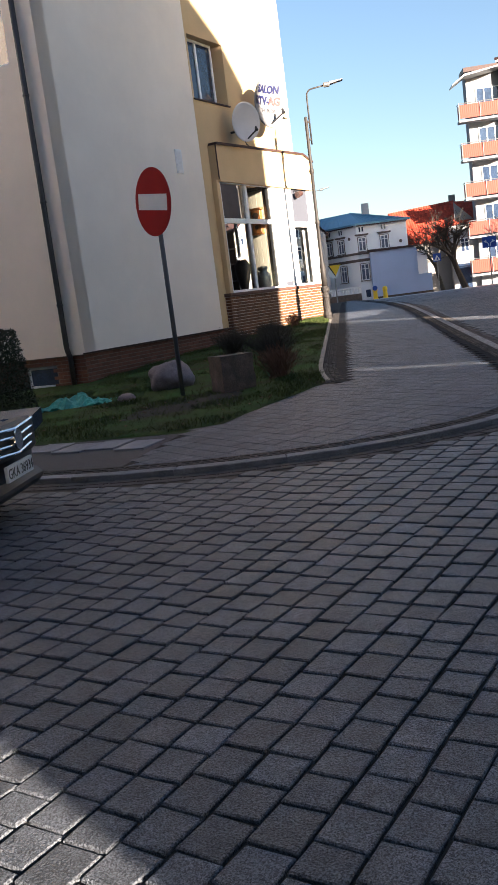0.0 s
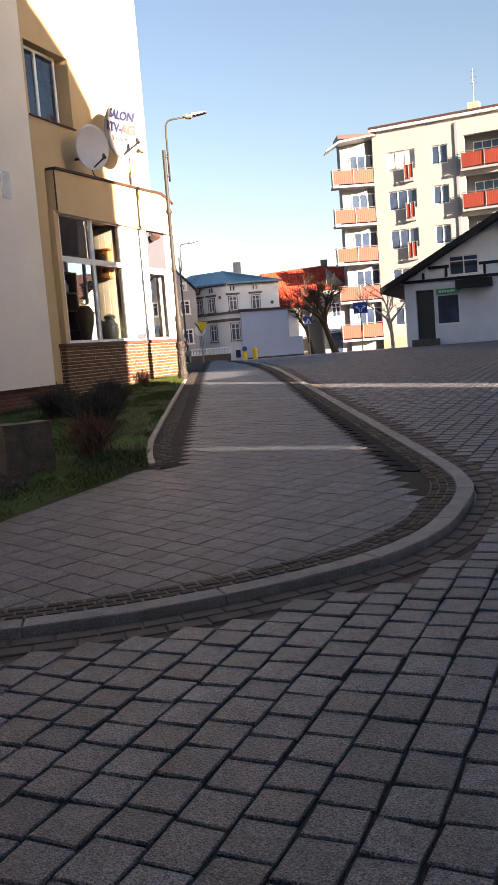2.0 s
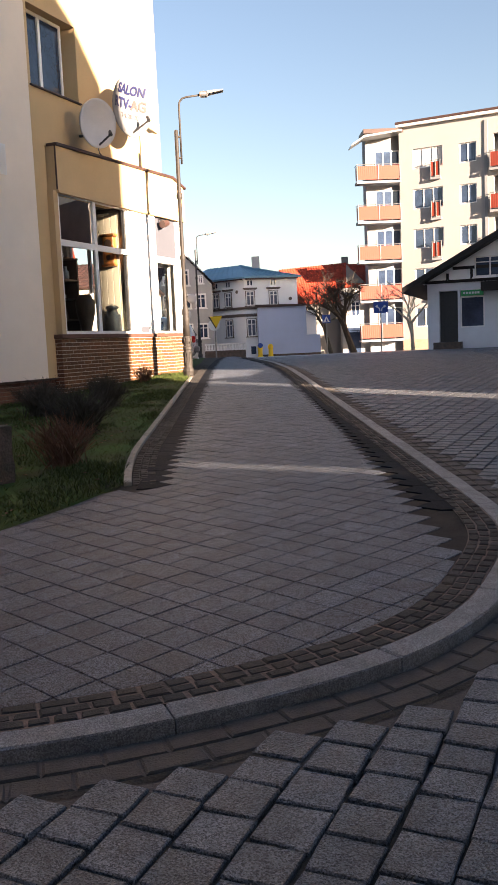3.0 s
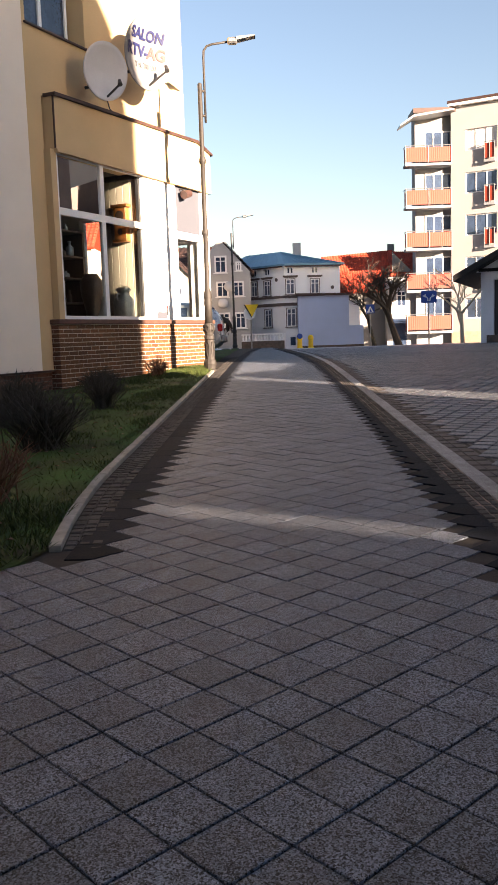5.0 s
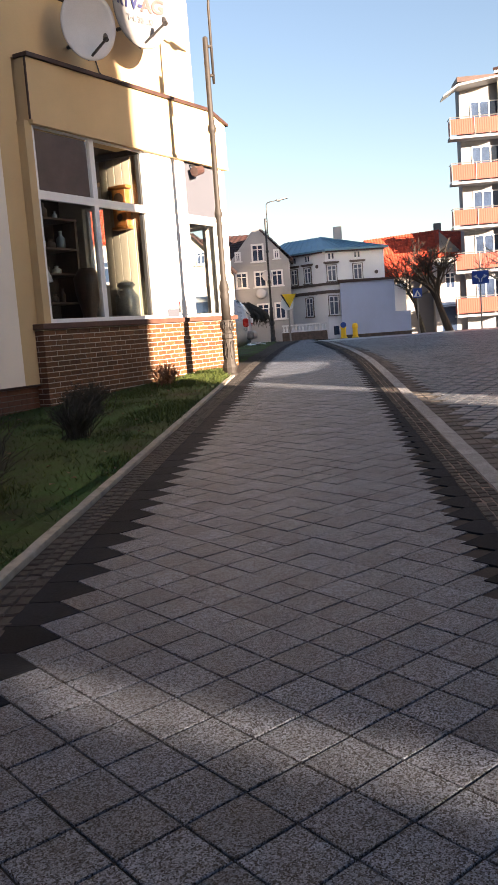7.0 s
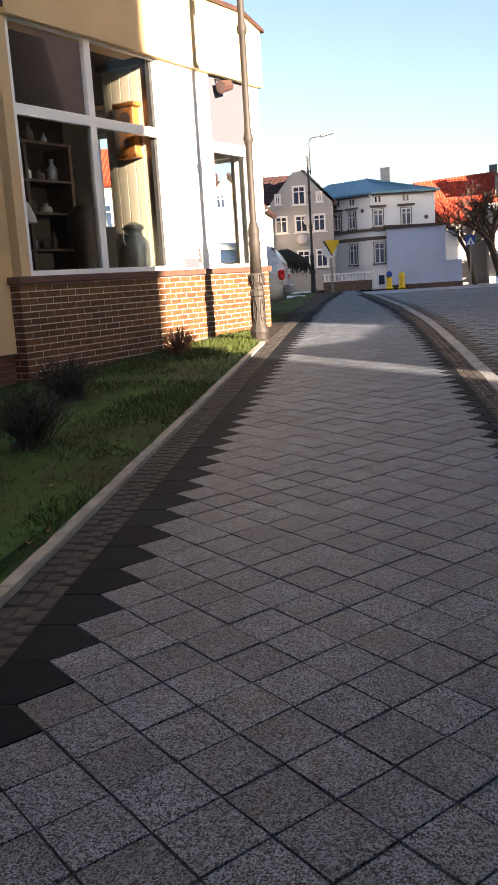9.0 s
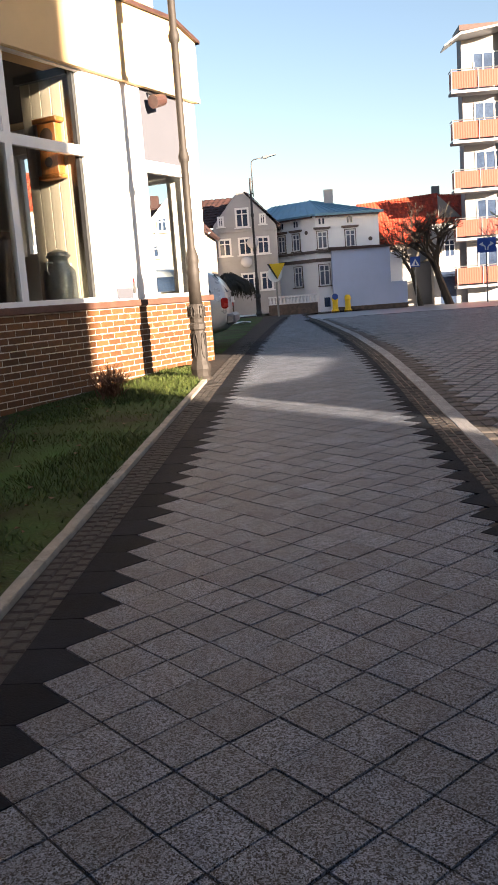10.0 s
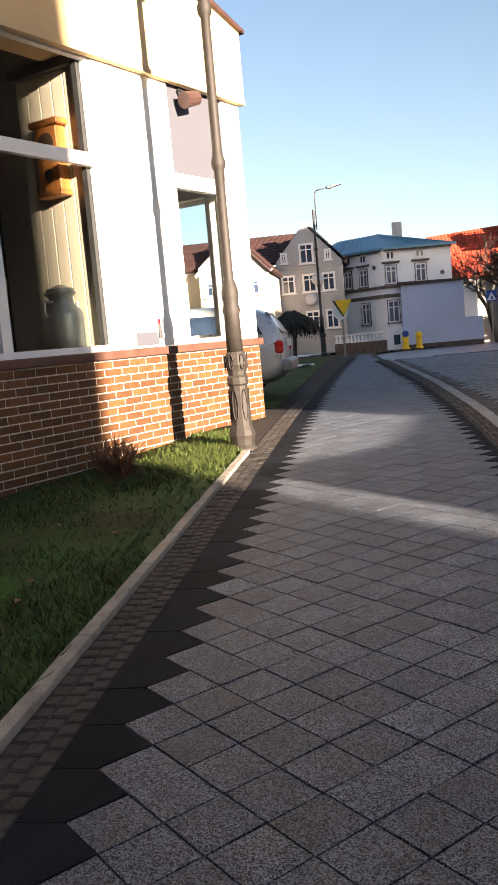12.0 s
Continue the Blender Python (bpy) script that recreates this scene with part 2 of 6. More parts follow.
def lathe(bm, profile, n=16, centre=(0, 0, 0), flutes=0.0):
    """A turned shape from (radius, height) pairs."""
    cx, cy, cz = centre
    rings = []
    for r, z in profile:
        rings.append([bm.verts.new((cx + r * (1 - flutes * (k % 2)) * math.cos(2 * math.pi * k / n), cy + r * (1 - flutes * (k % 2)) * math.sin(2 * math.pi * k / n), cz + z)) for k in range(n)])
    for a, b in zip(rings, rings[1:]):
        for k in range(n):
            bm.faces.new((a[k], a[(k + 1) % n], b[(k + 1) % n], b[k]))
    bm.faces.new(rings[0][::-1])
    bm.faces.new(rings[-1])


def prism(bm, outline, y0, y1):
    """An outline of (x, z) pairs drawn out from y0 to y1."""
    a = [bm.verts.new((x, y0, z)) for x, z in outline]
    b = [bm.verts.new((x, y1, z)) for x, z in outline]
    n = len(outline)
    bm.faces.new(a)
    bm.faces.new(b[::-1])
    for i in range(n):
        bm.faces.new((a[i], b[i], b[(i + 1) % n], a[(i + 1) % n]))


def wall_sheet(bm, x0, x1, z0, z1, y0, y1, holes=()):
    """A thick upright wall from x0 to x1 with rectangular openings (x0, x1, z0, z1) right through it."""
    xs = sorted({x0, x1, *[v for h in holes for v in h[:2]]})
    zs = sorted({z0, z1, *[v for h in holes for v in h[2:]]})

    def solid(i, j):
        if not (0 <= i < len(xs) - 1 and 0 <= j < len(zs) - 1):
            return False
        cx, cz = (xs[i] + xs[i + 1]) / 2, (zs[j] + zs[j + 1]) / 2
        return not any(h[0] < cx < h[1] and h[2] < cz < h[3] for h in holes)

    def quad(*pts):
        bm.faces.new([bm.verts.new(p) for p in pts])

    for i in range(len(xs) - 1):
        for j in range(len(zs) - 1):
            if not solid(i, j):
                continue
            a, b, c, d = xs[i], xs[i + 1], zs[j], zs[j + 1]
            quad((a, y0, c), (b, y0, c), (b, y0, d), (a, y0, d))
            quad((b, y1, c), (a, y1, c), (a, y1, d), (b, y1, d))
            if not solid(i - 1, j):
                quad((a, y1, c), (a, y0, c), (a, y0, d), (a, y1, d))
            if not solid(i + 1, j):
                quad((b, y0, c), (b, y1, c), (b, y1, d), (b, y0, d))
            if not solid(i, j - 1):
                quad((a, y1, c), (b, y1, c), (b, y0, c), (a, y0, c))
            if not solid(i, j + 1):
                quad((a, y0, d), (b, y0, d), (b, y1, d), (a, y1, d))
    bmesh.ops.remove_doubles(bm, verts=bm.verts, dist=0.0005)


def mesh_of(name, bm, mat, smooth=False):
    me = bpy.data.meshes.new(name)
    bmesh.ops.recalc_face_normals(bm, faces=bm.faces)
    bm.to_mesh(me)
    bm.free()
    if mat:
        me.materials.append(mat)
    if smooth:
        for p in me.polygons:
            p.use_smooth = True
    return me


def part(name, bm, mat, parent, label="", smooth=False):
    ob = new(name, mesh_of(name, bm, mat, smooth))
    ob.parent = parent
    if label:
        tagged(ob, label)
    return ob


def thing(name, label, category, m=None, group="", kind=""):
    ob = new(name)
    ob.empty_display_size = 0.2
    if m is not None:
        ob.matrix_world = m
    return tagged(ob, label, category, group, kind)


def single(name, bm, mat, label, category, m=None, group="", kind="", smooth=False):
    ob = new(name, mesh_of(name, bm, mat, smooth))
    if m is not None:
        ob.matrix_world = m
    return tagged(ob, label, category, group, kind)


def frame_at(x, y, z, dx, dy):
    """A local frame with its x along (dx, dy), its y inwards (left of x) and z up."""
    k = math.hypot(dx, dy)
    return Matrix.Translation((x, y, z)) @ Matrix.Rotation(math.atan2(dy / k, dx / k), 4, "Z")


def box_part(name, mat, parent, *dims, bevel=0.0, label=""):
    bm = bmesh.new()
    box(bm, *dims, bevel=bevel)
    return part(name, bm, mat, parent, label)


# ---- ground heights ----
KEYS_Y = [-80, -8, 20, 24, 30, 42, 60, 90, 600]
KEYS_Z = [-1.6, -0.434, 0.49, 0.57, 0.6, 0.54, 0.12, 0.1, 0.1]


def level(x, y):
    z = float(np.interp(y, KEYS_Y, KEYS_Z))
    fall = min(1.0, max(0.0, (y - 3.0) / 4.0)) * (1 if y < 20 else max(0.0, 1 - (y - 20) / 3))
    return z - 0.04 * max(0.0, min(6.0, -x - 1.5)) * fall


def smooth_line(points, step=0.1):
    """An even polyline through points (Catmull-Rom)."""
    pts = [Vector(p) for p in points]
    pts = [2 * pts[0] - pts[1], *pts, 2 * pts[-1] - pts[-2]]
    out = []
    for a, b, c, d in zip(pts, pts[1:], pts[2:], pts[3:]):
        n = max(2, int((c - b).length / step))
        for i in range(n):
            t = i / n
            out.append(0.5 * (2 * b + (c - a) * t + (2 * a - 5 * b + 4 * c - d) * t * t + (3 * b - a - 3 * c + d) * t ** 3))
    out.append(pts[-2])
    return out


def beside(line, dist):
    """The line moved to its left by dist."""
    out = []
    for i, p in enumerate(line):
        t = (line[min(i + 1, len(line) - 1)] - line[max(i - 1, 0)]).normalized()
        out.append(p + Vector((-t.y, t.x)) * dist)
    return out


def inside(poly, x, y):
    hit = False
    j = len(poly) - 1
    for i in range(len(poly)):
        a, b = poly[i], poly[j]
        if (a[1] > y) != (b[1] > y) and x < (b[0] - a[0]) * (y - a[1]) / (b[1] - a[1]) + a[0]:
            hit = not hit
        j = i
    return hit


def ground_sheet(bm, outline, dz, cuts_x=(-1.5, -4.5, -7.5), cuts_y=(3, 7, 20, 23, 24, 30, 42, 60, 90)):
    """A flat outline laid on the ground, dz above it."""
    bm.faces.new([bm.verts.new((p[0], p[1], 0)) for p in outline])
    for axis, cuts in ((0, cuts_x), (1, cuts_y)):
        for c in cuts:
            co, no = [0, 0, 0], [0, 0, 0]
            co[axis], no[axis] = c, 1
            bmesh.ops.bisect_plane(bm, geom=bm.verts[:] + bm.edges[:] + bm.faces[:], plane_co=co, plane_no=no)
    bmesh.ops.triangulate(bm, faces=bm.faces)
    for v in bm.verts:
        v.co.z = level(v.co.x, v.co.y) + dz


def ribbon(bm, line_a, line_b, dz_a, dz_b):
    """A sheet between two lines of equal length."""
    va = [bm.verts.new((p.x, p.y, level(p.x, p.y) + dz_a)) for p in line_a]
    vb = [bm.verts.new((p.x, p.y, level(p.x, p.y) + dz_b)) for p in line_b]
    for i in range(len(va) - 1):
        bm.faces.new((va[i], va[i + 1], vb[i + 1], vb[i]))


def sett_mesh(name, mat, seed, depth, chamfer, rough, size):
    """A stone of that size, top at 0, with worn edges and uneven corners."""
    rnd = random.Random(seed)
    bm = bmesh.new()

    def ring(k, z, j):
        return [bm.verts.new((sx * k * size[0] + rnd.uniform(-j, j), sy * k * size[1] + rnd.uniform(-j, j), z)) for sx, sy in ((-0.5, -0.5), (0.5, -0.5), (0.5, 0.5), (-0.5, 0.5))]

    low = ring(1.0, -depth, rough)
    mid = [bm.verts.new((v.co.x, v.co.y, -0.006)) for v in low]
    top = [bm.verts.new((v.co.x * (1 - chamfer), v.co.y * (1 - chamfer), rnd.uniform(-0.002, 0.002))) for v in low]
    cen = bm.verts.new((0, 0, 0.002))
    for a, b in ((low, mid), (mid, top)):
        for i in range(4):
            bm.faces.new((a[i], a[(i + 1) % 4], b[(i + 1) % 4], b[i]))
    for i in range(4):
        bm.faces.new((top[i], top[(i + 1) % 4], cen))
    return mesh_of(name, bm, mat)


class Pile:
    """Gathers many small solids into one mesh."""

    def __init__(self):
        self.v, self.f = [], []

    def add(self, verts, faces):
        k = len(self.v)
        self.v += verts
        self.f += [tuple(i + k for i in f) for f in faces]

    def stone(self, corners, z, depth=0.04, chamfer=0.01, lay=None):
        """A low stone over a plan outline: top edges chamfered. lay: a height over the ground instead of z."""
        n = len(corners)
        cx = sum(c[0] for c in corners) / n
        cy = sum(c[1] for c in corners) / n
        vs = []
        for k, zz in ((0, z - depth), (0, z - chamfer * 0.7), (chamfer, z)):
            for x, y in corners:
                d = math.hypot(x - cx, y - cy) or 1
                s = 1 - k / d
                vs.append((cx + (x - cx) * s, cy + (y - cy) * s, zz if lay is None else zz - z + level(x, y) + lay))
        fs = []
        for r in (0, 1):
            for i in range(n):
                j = (i + 1) % n
                fs.append((r * n + i, r * n + j, r * n + n + j, r * n + n + i))
        fs.append(tuple(range(2 * n, 3 * n)))
        self.add(vs, fs)

    def mesh(self, name, mat):
        me = bpy.data.meshes.new(name)
        me.from_pydata(self.v, [], self.f)
        me.materials.append(mat)
        me.update()
        return me


class Stones:
    """Makes each stone an object of its own under a parent; those outside the stretch go to the rest."""

    def __init__(self, name, mat, parent, rest=None, stretch=(-100, 700)):
        self.name, self.mat, self.parent, self.rest, self.stretch = name, mat, parent, rest, stretch

    def stone(self, corners, z, depth=0.04, chamfer=0.01, lay=None):
        y = sum(c[1] for c in corners) / len(corners)
        if self.rest is not None and not self.stretch[0] < y < self.stretch[1]:
            self.rest.stone(corners, z, depth, chamfer, lay)
            return
        one = Pile()
        one.stone(corners, z, depth, chamfer, lay)
        ob = new(self.name, one.mesh(self.name, self.mat))
        ob.parent = self.parent


# ---- plan of the street ----
KERB_PTS = [(-30, 9.5), (-14, 4.6), (-8, 2.6), (-5, 1.7), (-3.7, 1.31), (-2.9, 1.13), (-2, 1.05), (-1.12, 1.12), (-0.39, 1.3), (0.42, 1.68), (0.94, 2.17), (1.27, 2.75), (1.52, 3.35), (1.62, 4.0),
            (1.64, 5.0), (1.63, 6.7), (1.61, 9.4), (1.6, 12), (1.59, 14.5), (1.58, 17), (1.53, 20), (1.37, 24), (1.15, 28.5), (0.92, 34), (0.76, 41), (1.1, 47), (1.8, 51), (3.2, 55), (6, 58)]
KERB_LINE = smooth_line(KERB_PTS, 0.12)
KERB_IN = beside(KERB_LINE, 0.15)
STRIP_IN = beside(KERB_LINE, 0.36)
SKEW = 0.02


def lawn_edge(y):
    return -1.11 + SKEW * (y - 9.23)


LAWN_SIDE = [Vector((-1.03, 5.55)), Vector((-1.1, 6.3)), Vector((-1.14, 7.4))] + [Vector((lawn_edge(y), y)) for y in (9, 11, 13, 15, 17, 18.1)]
LAWN_SIDE = smooth_line(LAWN_SIDE, 0.25)
LAWN_FRONT = [(-30, 11.3), (-14, 6.4), (-8, 4.4), (-4.3, 3.15), (-2.85, 2.9), (-2.15, 3.15), (-1.98, 3.6), (-1.7, 4.15), (-1.35, 4.8)]

# the shop's front: x along the front, y inwards
SHOP = frame_at(-3.23, 15.98, 0, 0.418, 0.908)
SIDE = SHOP @ pose(-5.8, 0.15, 0, 0, 0, -90)   # the side front; its x runs towards the corner


def shop_pt(s, y, z=0.0):
    return SHOP @ Vector((s, y, z))


# ---- ground, road and pavement ----
bm = bmesh.new()
gx = [-400, -150, -60, -30, -16, -10, -7.5, -4.5, -1.5, 0, 3, 6, 12, 20, 40, 80, 200, 450]
gy = [-200, -80, -30, -8, 3, 7, 20, 23, 24, 30, 42, 60, 90, 150, 300, 600]
grid = [[bm.verts.new((x, y, level(x, y) - 0.075)) for x in gx] for y in gy]
for a, b in zip(grid, grid[1:]):
    for i in range(len(gx) - 1):
        bm.faces.new((a[i], a[i + 1], b[i + 1], b[i]))
single("ground", bm, FAR_ROAD, "grey cobbled ground reaching to the horizon", "ground", kind="structure")

far_left = [(-1.2, 62), (-40, 62), (-40, 9.5)]
bm = bmesh.new()
ground_sheet(bm, [(p.x, p.y) for p in KERB_IN] + far_left, -0.007)
pavement = single("pavement", bm, PJOINT, "grey slab pavement with dark zigzag borders", "pavement", kind="structure")

lawn_poly = LAWN_FRONT + [(p.x, p.y) for p in LAWN_SIDE] + [tuple(shop_pt(5.2, 0.1).xy), tuple(shop_pt(-5.7, 0.3).xy), tuple(shop_pt(-5.7, 26).xy)]
bm = bmesh.new()
ground_sheet(bm, lawn_poly, 0.012)
bmesh.ops.subdivide_edges(bm, edges=[e for e in bm.edges if e.calc_length() > 0.5], cuts=3, use_grid_fill=True)
for v in bm.verts:
    v.co.z += -0.008 if v.is_boundary else 0.008
skirt = bmesh.new()
ground_sheet(skirt, [(x + 0.05, y - 0.14) for x, y in LAWN_FRONT] + [(-1.05, 5.5), (-3, 8), (-30, 12.5)], -0.003)
single("lawn_border", skirt, SOIL, "bare soil along the lawn's front edge", "soil", kind="structure")
lawn = single("lawn", bm, SOIL, "patchy winter lawn with bare soil beside the shop", "lawn", kind="structure", smooth=True)

# second strip of grass past the shop, and the yard behind it
bm = bmesh.new()
ground_sheet(bm, [(-0.98, 21.6), (-0.86, 26), (-0.9, 34), (-1.05, 42), (-6, 42), (-3.2, 24)], 0.012)
single("verge", bm, SOIL, "narrow green verge beyond the shop", "verge", kind="structure")


def line_stones(pile, line_a, line_b, length, dz, depth, jitter=0.0, gap=0.006, rnd=random, curved=False):
    """Stones laid end to end between two lines."""
    run, i0 = 0.0, 0
    for i in range(1, len(line_a)):
        run += (line_a[i] - line_a[i - 1]).length
        if run >= length or i == len(line_a) - 1:
            a0, a1, b0, b1 = line_a[i0], line_a[i], line_b[i0], line_b[i]
            ta, tb = (a1 - a0), (b1 - b0)
            a0, a1 = a0 + ta.normalized() * gap, a1 - ta.normalized() * gap
            b0, b1 = b0 + tb.normalized() * gap, b1 - tb.normalized() * gap
            corners = [(p.x + rnd.uniform(-jitter, jitter), p.y + rnd.uniform(-jitter, jitter)) for p in (a0, a1, b1, b0)]
            if curved:
                corners = [(p.x, p.y) for p in [a0, *line_a[i0 + 1:i], a1, b1, *line_b[i0 + 1:i][::-1], b0]]
            mid = (a0 + b1) / 2
            pile.stone(corners, level(mid.x, mid.y) + dz + rnd.uniform(-1, 1) * jitter * 0.4, depth, lay=None if jitter else dz)
            run, i0 = 0.0, i


kerb_fine = [p for p in smooth_line(KERB_PTS[2:24], 0.05)]
kerb = thing("kerb", "worn pale granite kerb along the cobbled road", "kerb", kind="structure")
line_stones(Stones("kerb_stone", KERB, kerb), kerb_fine, beside(kerb_fine, 0.125), 0.95, 0.006, 0.16, gap=0.003, curved=True)

# strip of small setts inside the kerb
strip = thing("sett_strip", "strip of small dark setts beside the kerb", "sett strip", kind="structure")
rnd = random.Random(5)
pile = Pile()
for k in range(3):
    a, b = beside(kerb_fine, 0.134 + 0.062 * k), beside(kerb_fine, 0.19 + 0.062 * k)
    line_stones(Stones("small_sett", SMALL_SETT, strip, pile, (0, 2.0)), a, b, 0.085 + 0.005 * k, 0.007, 0.05, jitter=0.006, gap=0.004, rnd=rnd)
ob = tagged(new("small_setts", pile.mesh("small_setts", SMALL_SETT)), kind="stuff")
ob.parent = strip

bm = bmesh.new()
ribbon(bm, beside(kerb_fine, 0.126), beside(kerb_fine, 0.318), 0.0022, 0.0022)
single("strip_bed", bm, STONE, "pale sand bed between the small setts", "sand", kind="structure")
bm = bmesh.new()
ribbon(bm, beside(kerb_fine, -0.24), beside(kerb_fine, -0.275), -0.044, -0.044)
single("gutter_joint", bm, JOINT, "dark open joint along the gutter", "joint", kind="structure")

# gutter course of flat bricks at the foot of the kerb
gutter = thing("gutter", "muddy brick gutter course along the kerb", "gutter", kind="structure")
pile = Pile()
for k in range(2):
    a, b = beside(kerb_fine, -0.125 - 0.11 * k), beside(kerb_fine, -0.02 - 0.11 * k)
    line_stones(Stones("gutter_brick", GUTTER, gutter, pile, (0, 8.0)), a, b, 0.2, -0.04, 0.05, jitter=0.003, gap=0.003, rnd=rnd)
ob = tagged(new("gutter_bricks", pile.mesh("gutter_bricks", GUTTER)), kind="stuff")
ob.parent = gutter

bm = bmesh.new()
mud_a, mud_b = beside(kerb_fine, -0.02), beside(kerb_fine, -0.46)
rows = [(bm.verts.new((a.x, a.y, level(a.x, a.y) - 0.047)), bm.verts.new((b.x, b.y, level(b.x, b.y) - 0.047))) for a, b in zip(mud_a, mud_b)]
for (a0, b0), (a1, b1) in zip(rows, rows[1:]):
    bm.faces.new((a0, b0, b1, a1))
single("gutter_bed", bm, GUTTER, "trodden dirt between the gutter and the setts", "dirt", kind="structure")

# edging and small setts beside the lawn
edge = smooth_line(LAWN_SIDE, 0.05)
edging = thing("lawn_edging", "pale concrete edging along the lawn", "edging", kind="structure")
line_stones(Stones("edging_stone", EDGING, edging), edge, beside(edge, -0.065), 0.98, 0.03, 0.12, gap=0.003, curved=True)
edge2 = edge + [Vector((lawn_edge(y) + 0.02, y)) for y in (18.6, 19.4, 20.4, 21.4, 24, 28, 33, 38)]
edge2 = smooth_line(edge2[::6], 0.04)
border = thing("sett_border", "strip of small brown setts beside the lawn edging", "sett strip", kind="structure")
pile = Pile()
for k in range(3):
    a, b = beside(edge2, -0.135 - 0.07 * k), beside(edge2, -0.07 - 0.07 * k)
    line_stones(Stones("small_sett", SMALL_SETT, border, pile, (8.2, 15.6)), a, b, 0.085, 0.0, 0.05, jitter=0.006, gap=0.004, rnd=rnd)
ob = tagged(new("small_setts", pile.mesh("small_setts", SMALL_SETT)), kind="stuff")
ob.parent = border

# ---- the corner building ----
building = thing("corner_building", "cream corner building with an ochre shop front and brick base", "building", SHOP)
TOP = 13.0
# upper wall and cream wall in one plane, 0.15 m behind the shop front
bm = bmesh.new()
wall_sheet(bm, -5.8, -0.5, 0.63, TOP, 0.15, 0.5)
wall_cream = part("wall", bm, CREAM, building, "smooth cream rendered wall")
bm = bmesh.new()
wall_sheet(bm, -0.5, 4.62, 5.12, TOP, 0.15, 0.5, [(-0.42, 1.18, 6.19, 7.68), (-0.42, 1.18, 9.2, 10.7)])
box(bm, -0.5, -0.12, 0.15, 0.5, 0.63, 5.12)
part("wall", bm, OCHRE, building, "ochre rendered upper wall, bleached by the sun")
bm = bmesh.new()
box(bm, 4.3, 4.62, 0.5, 9.5, 5.12, TOP)
part("wall", bm, OCHRE, building, "ochre rendered end wall")
bm = bmesh.new()
wall_sheet(bm, -12, 0, 0.6, TOP, 0.002, 0.35, [(-2.1, -0.75, 6.3, 7.7)])
side_wall = part("wall", bm, CREAM, building, "cream side wall in the shade")
side_wall.matrix_local = pose(-5.8, 0.15, 0, 0, 0, -90)

# brick base of the shop
bm = bmesh.new()
wall_sheet(bm, -0.2, 5.28, -0.2, 1.39, 0.0, 0.3)
shop_base = part("plinth_wall", bm, MORTAR, building, "red clinker brick base with pale joints")
bm = bmesh.new()
box(bm, 5.0, 5.28, 0.3, 4.2, -0.2, 1.39)
part("wall", bm, WHITE, building, "white base of the shop's end")
END = pose(0, 0, 0, 0, 0, 90)          # along the shop's end: x inwards
bm = bmesh.new()
wall_sheet(bm, 0.301, 4.2, 1.39, 4.27, -5.28, -5.0, [(0.42, 1.75, 1.52, 3.2), (2.1, 3.3, 2.3, 3.9)])
end_wall = part("wall", bm, WHITE, building, "white end wall of the shop with two windows")
end_wall.matrix_local = END
bm = bmesh.new()
box(bm, -0.24, 5.32, -0.05, 0.28, 1.392, 1.475, bevel=0.008)
part("sill", bm, LEDGE, building, "dark brown tiled window ledge")
bm = bmesh.new()
wall_sheet(bm, -5.75, -0.2, -0.6, 0.63, 0.2, 0.5)
plinth = part("plinth_wall", bm, DMORTAR, building, "recessed brick plinth under the cream wall")
box_part("drip_edge", FLASH, building, -5.8, -0.205, 0.135, 0.2, 0.60, 0.628)
bm = bmesh.new()
wall_sheet(bm, -12, -0.05, -0.6, 0.6, 0.05, 0.3, [(-1.72, -0.85, -0.02, 0.42)])
side_plinth = part("plinth_wall", bm, DMORTAR, building, "recessed brick plinth of the side wall")
side_plinth.matrix_local = pose(-5.8, 0.15, 0, 0, 0, -90)

# shop front
box_part("pilaster", OCHRE, building, -0.14, 0.0, 0.01, 0.3, 1.476, 4.262, label="ochre rendered jamb")
for dims in ((2.72, 3.88), (4.92, 5.28)):
    box_part("pilaster", WHITE, building, dims[0], dims[1], 0.01, 0.3, 1.476, 4.262, label="white painted pilaster")
box_part("transom", WHITE, building, 3.88, 4.92, 0.025, 0.3, 3.2, 3.3)


def glazed(parent, x0, x1, z0, z1, y, bars_x=(), bars_z=(), edge=0.06, name="window", label="white framed window", mat=None, pane=None, thick=0.07):
    """A window: frame with bars, and a pane for each field."""
    mat, pane = mat or PVC, pane or GLASS
    bm = bmesh.new()
    xs = [x0 + edge] + [v for ab in bars_x for v in ab] + [x1 - edge]
    zs = [z0 + edge] + [v for ab in bars_z for v in ab] + [z1 - edge]
    fields = [(xs[i], xs[i + 1], zs[j], zs[j + 1]) for i in range(0, len(xs), 2) for j in range(0, len(zs), 2)]
    wall_sheet(bm, x0, x1, z0, z1, y, y + thick, fields)
    win = part(name, bm, mat, parent, label)
    for i in range(0, len(xs), 2):
        for j in range(0, len(zs), 2):
            bm = bmesh.new()
            if pane is GLASS:
                yy = y + thick * 0.45
                bm.faces.new([bm.verts.new(q) for q in ((xs[i], yy, zs[j]), (xs[i + 1], yy, zs[j]), (xs[i + 1], yy, zs[j + 1]), (xs[i], yy, zs[j + 1]))])
            else:
                box(bm, xs[i], xs[i + 1], y + thick * 0.45, y + thick * 0.45 + 0.012, zs[j], zs[j + 1])
            p = part("pane", bm, pane, win)
            if pane is GLASS:
                p.visible_shadow = False
    return win


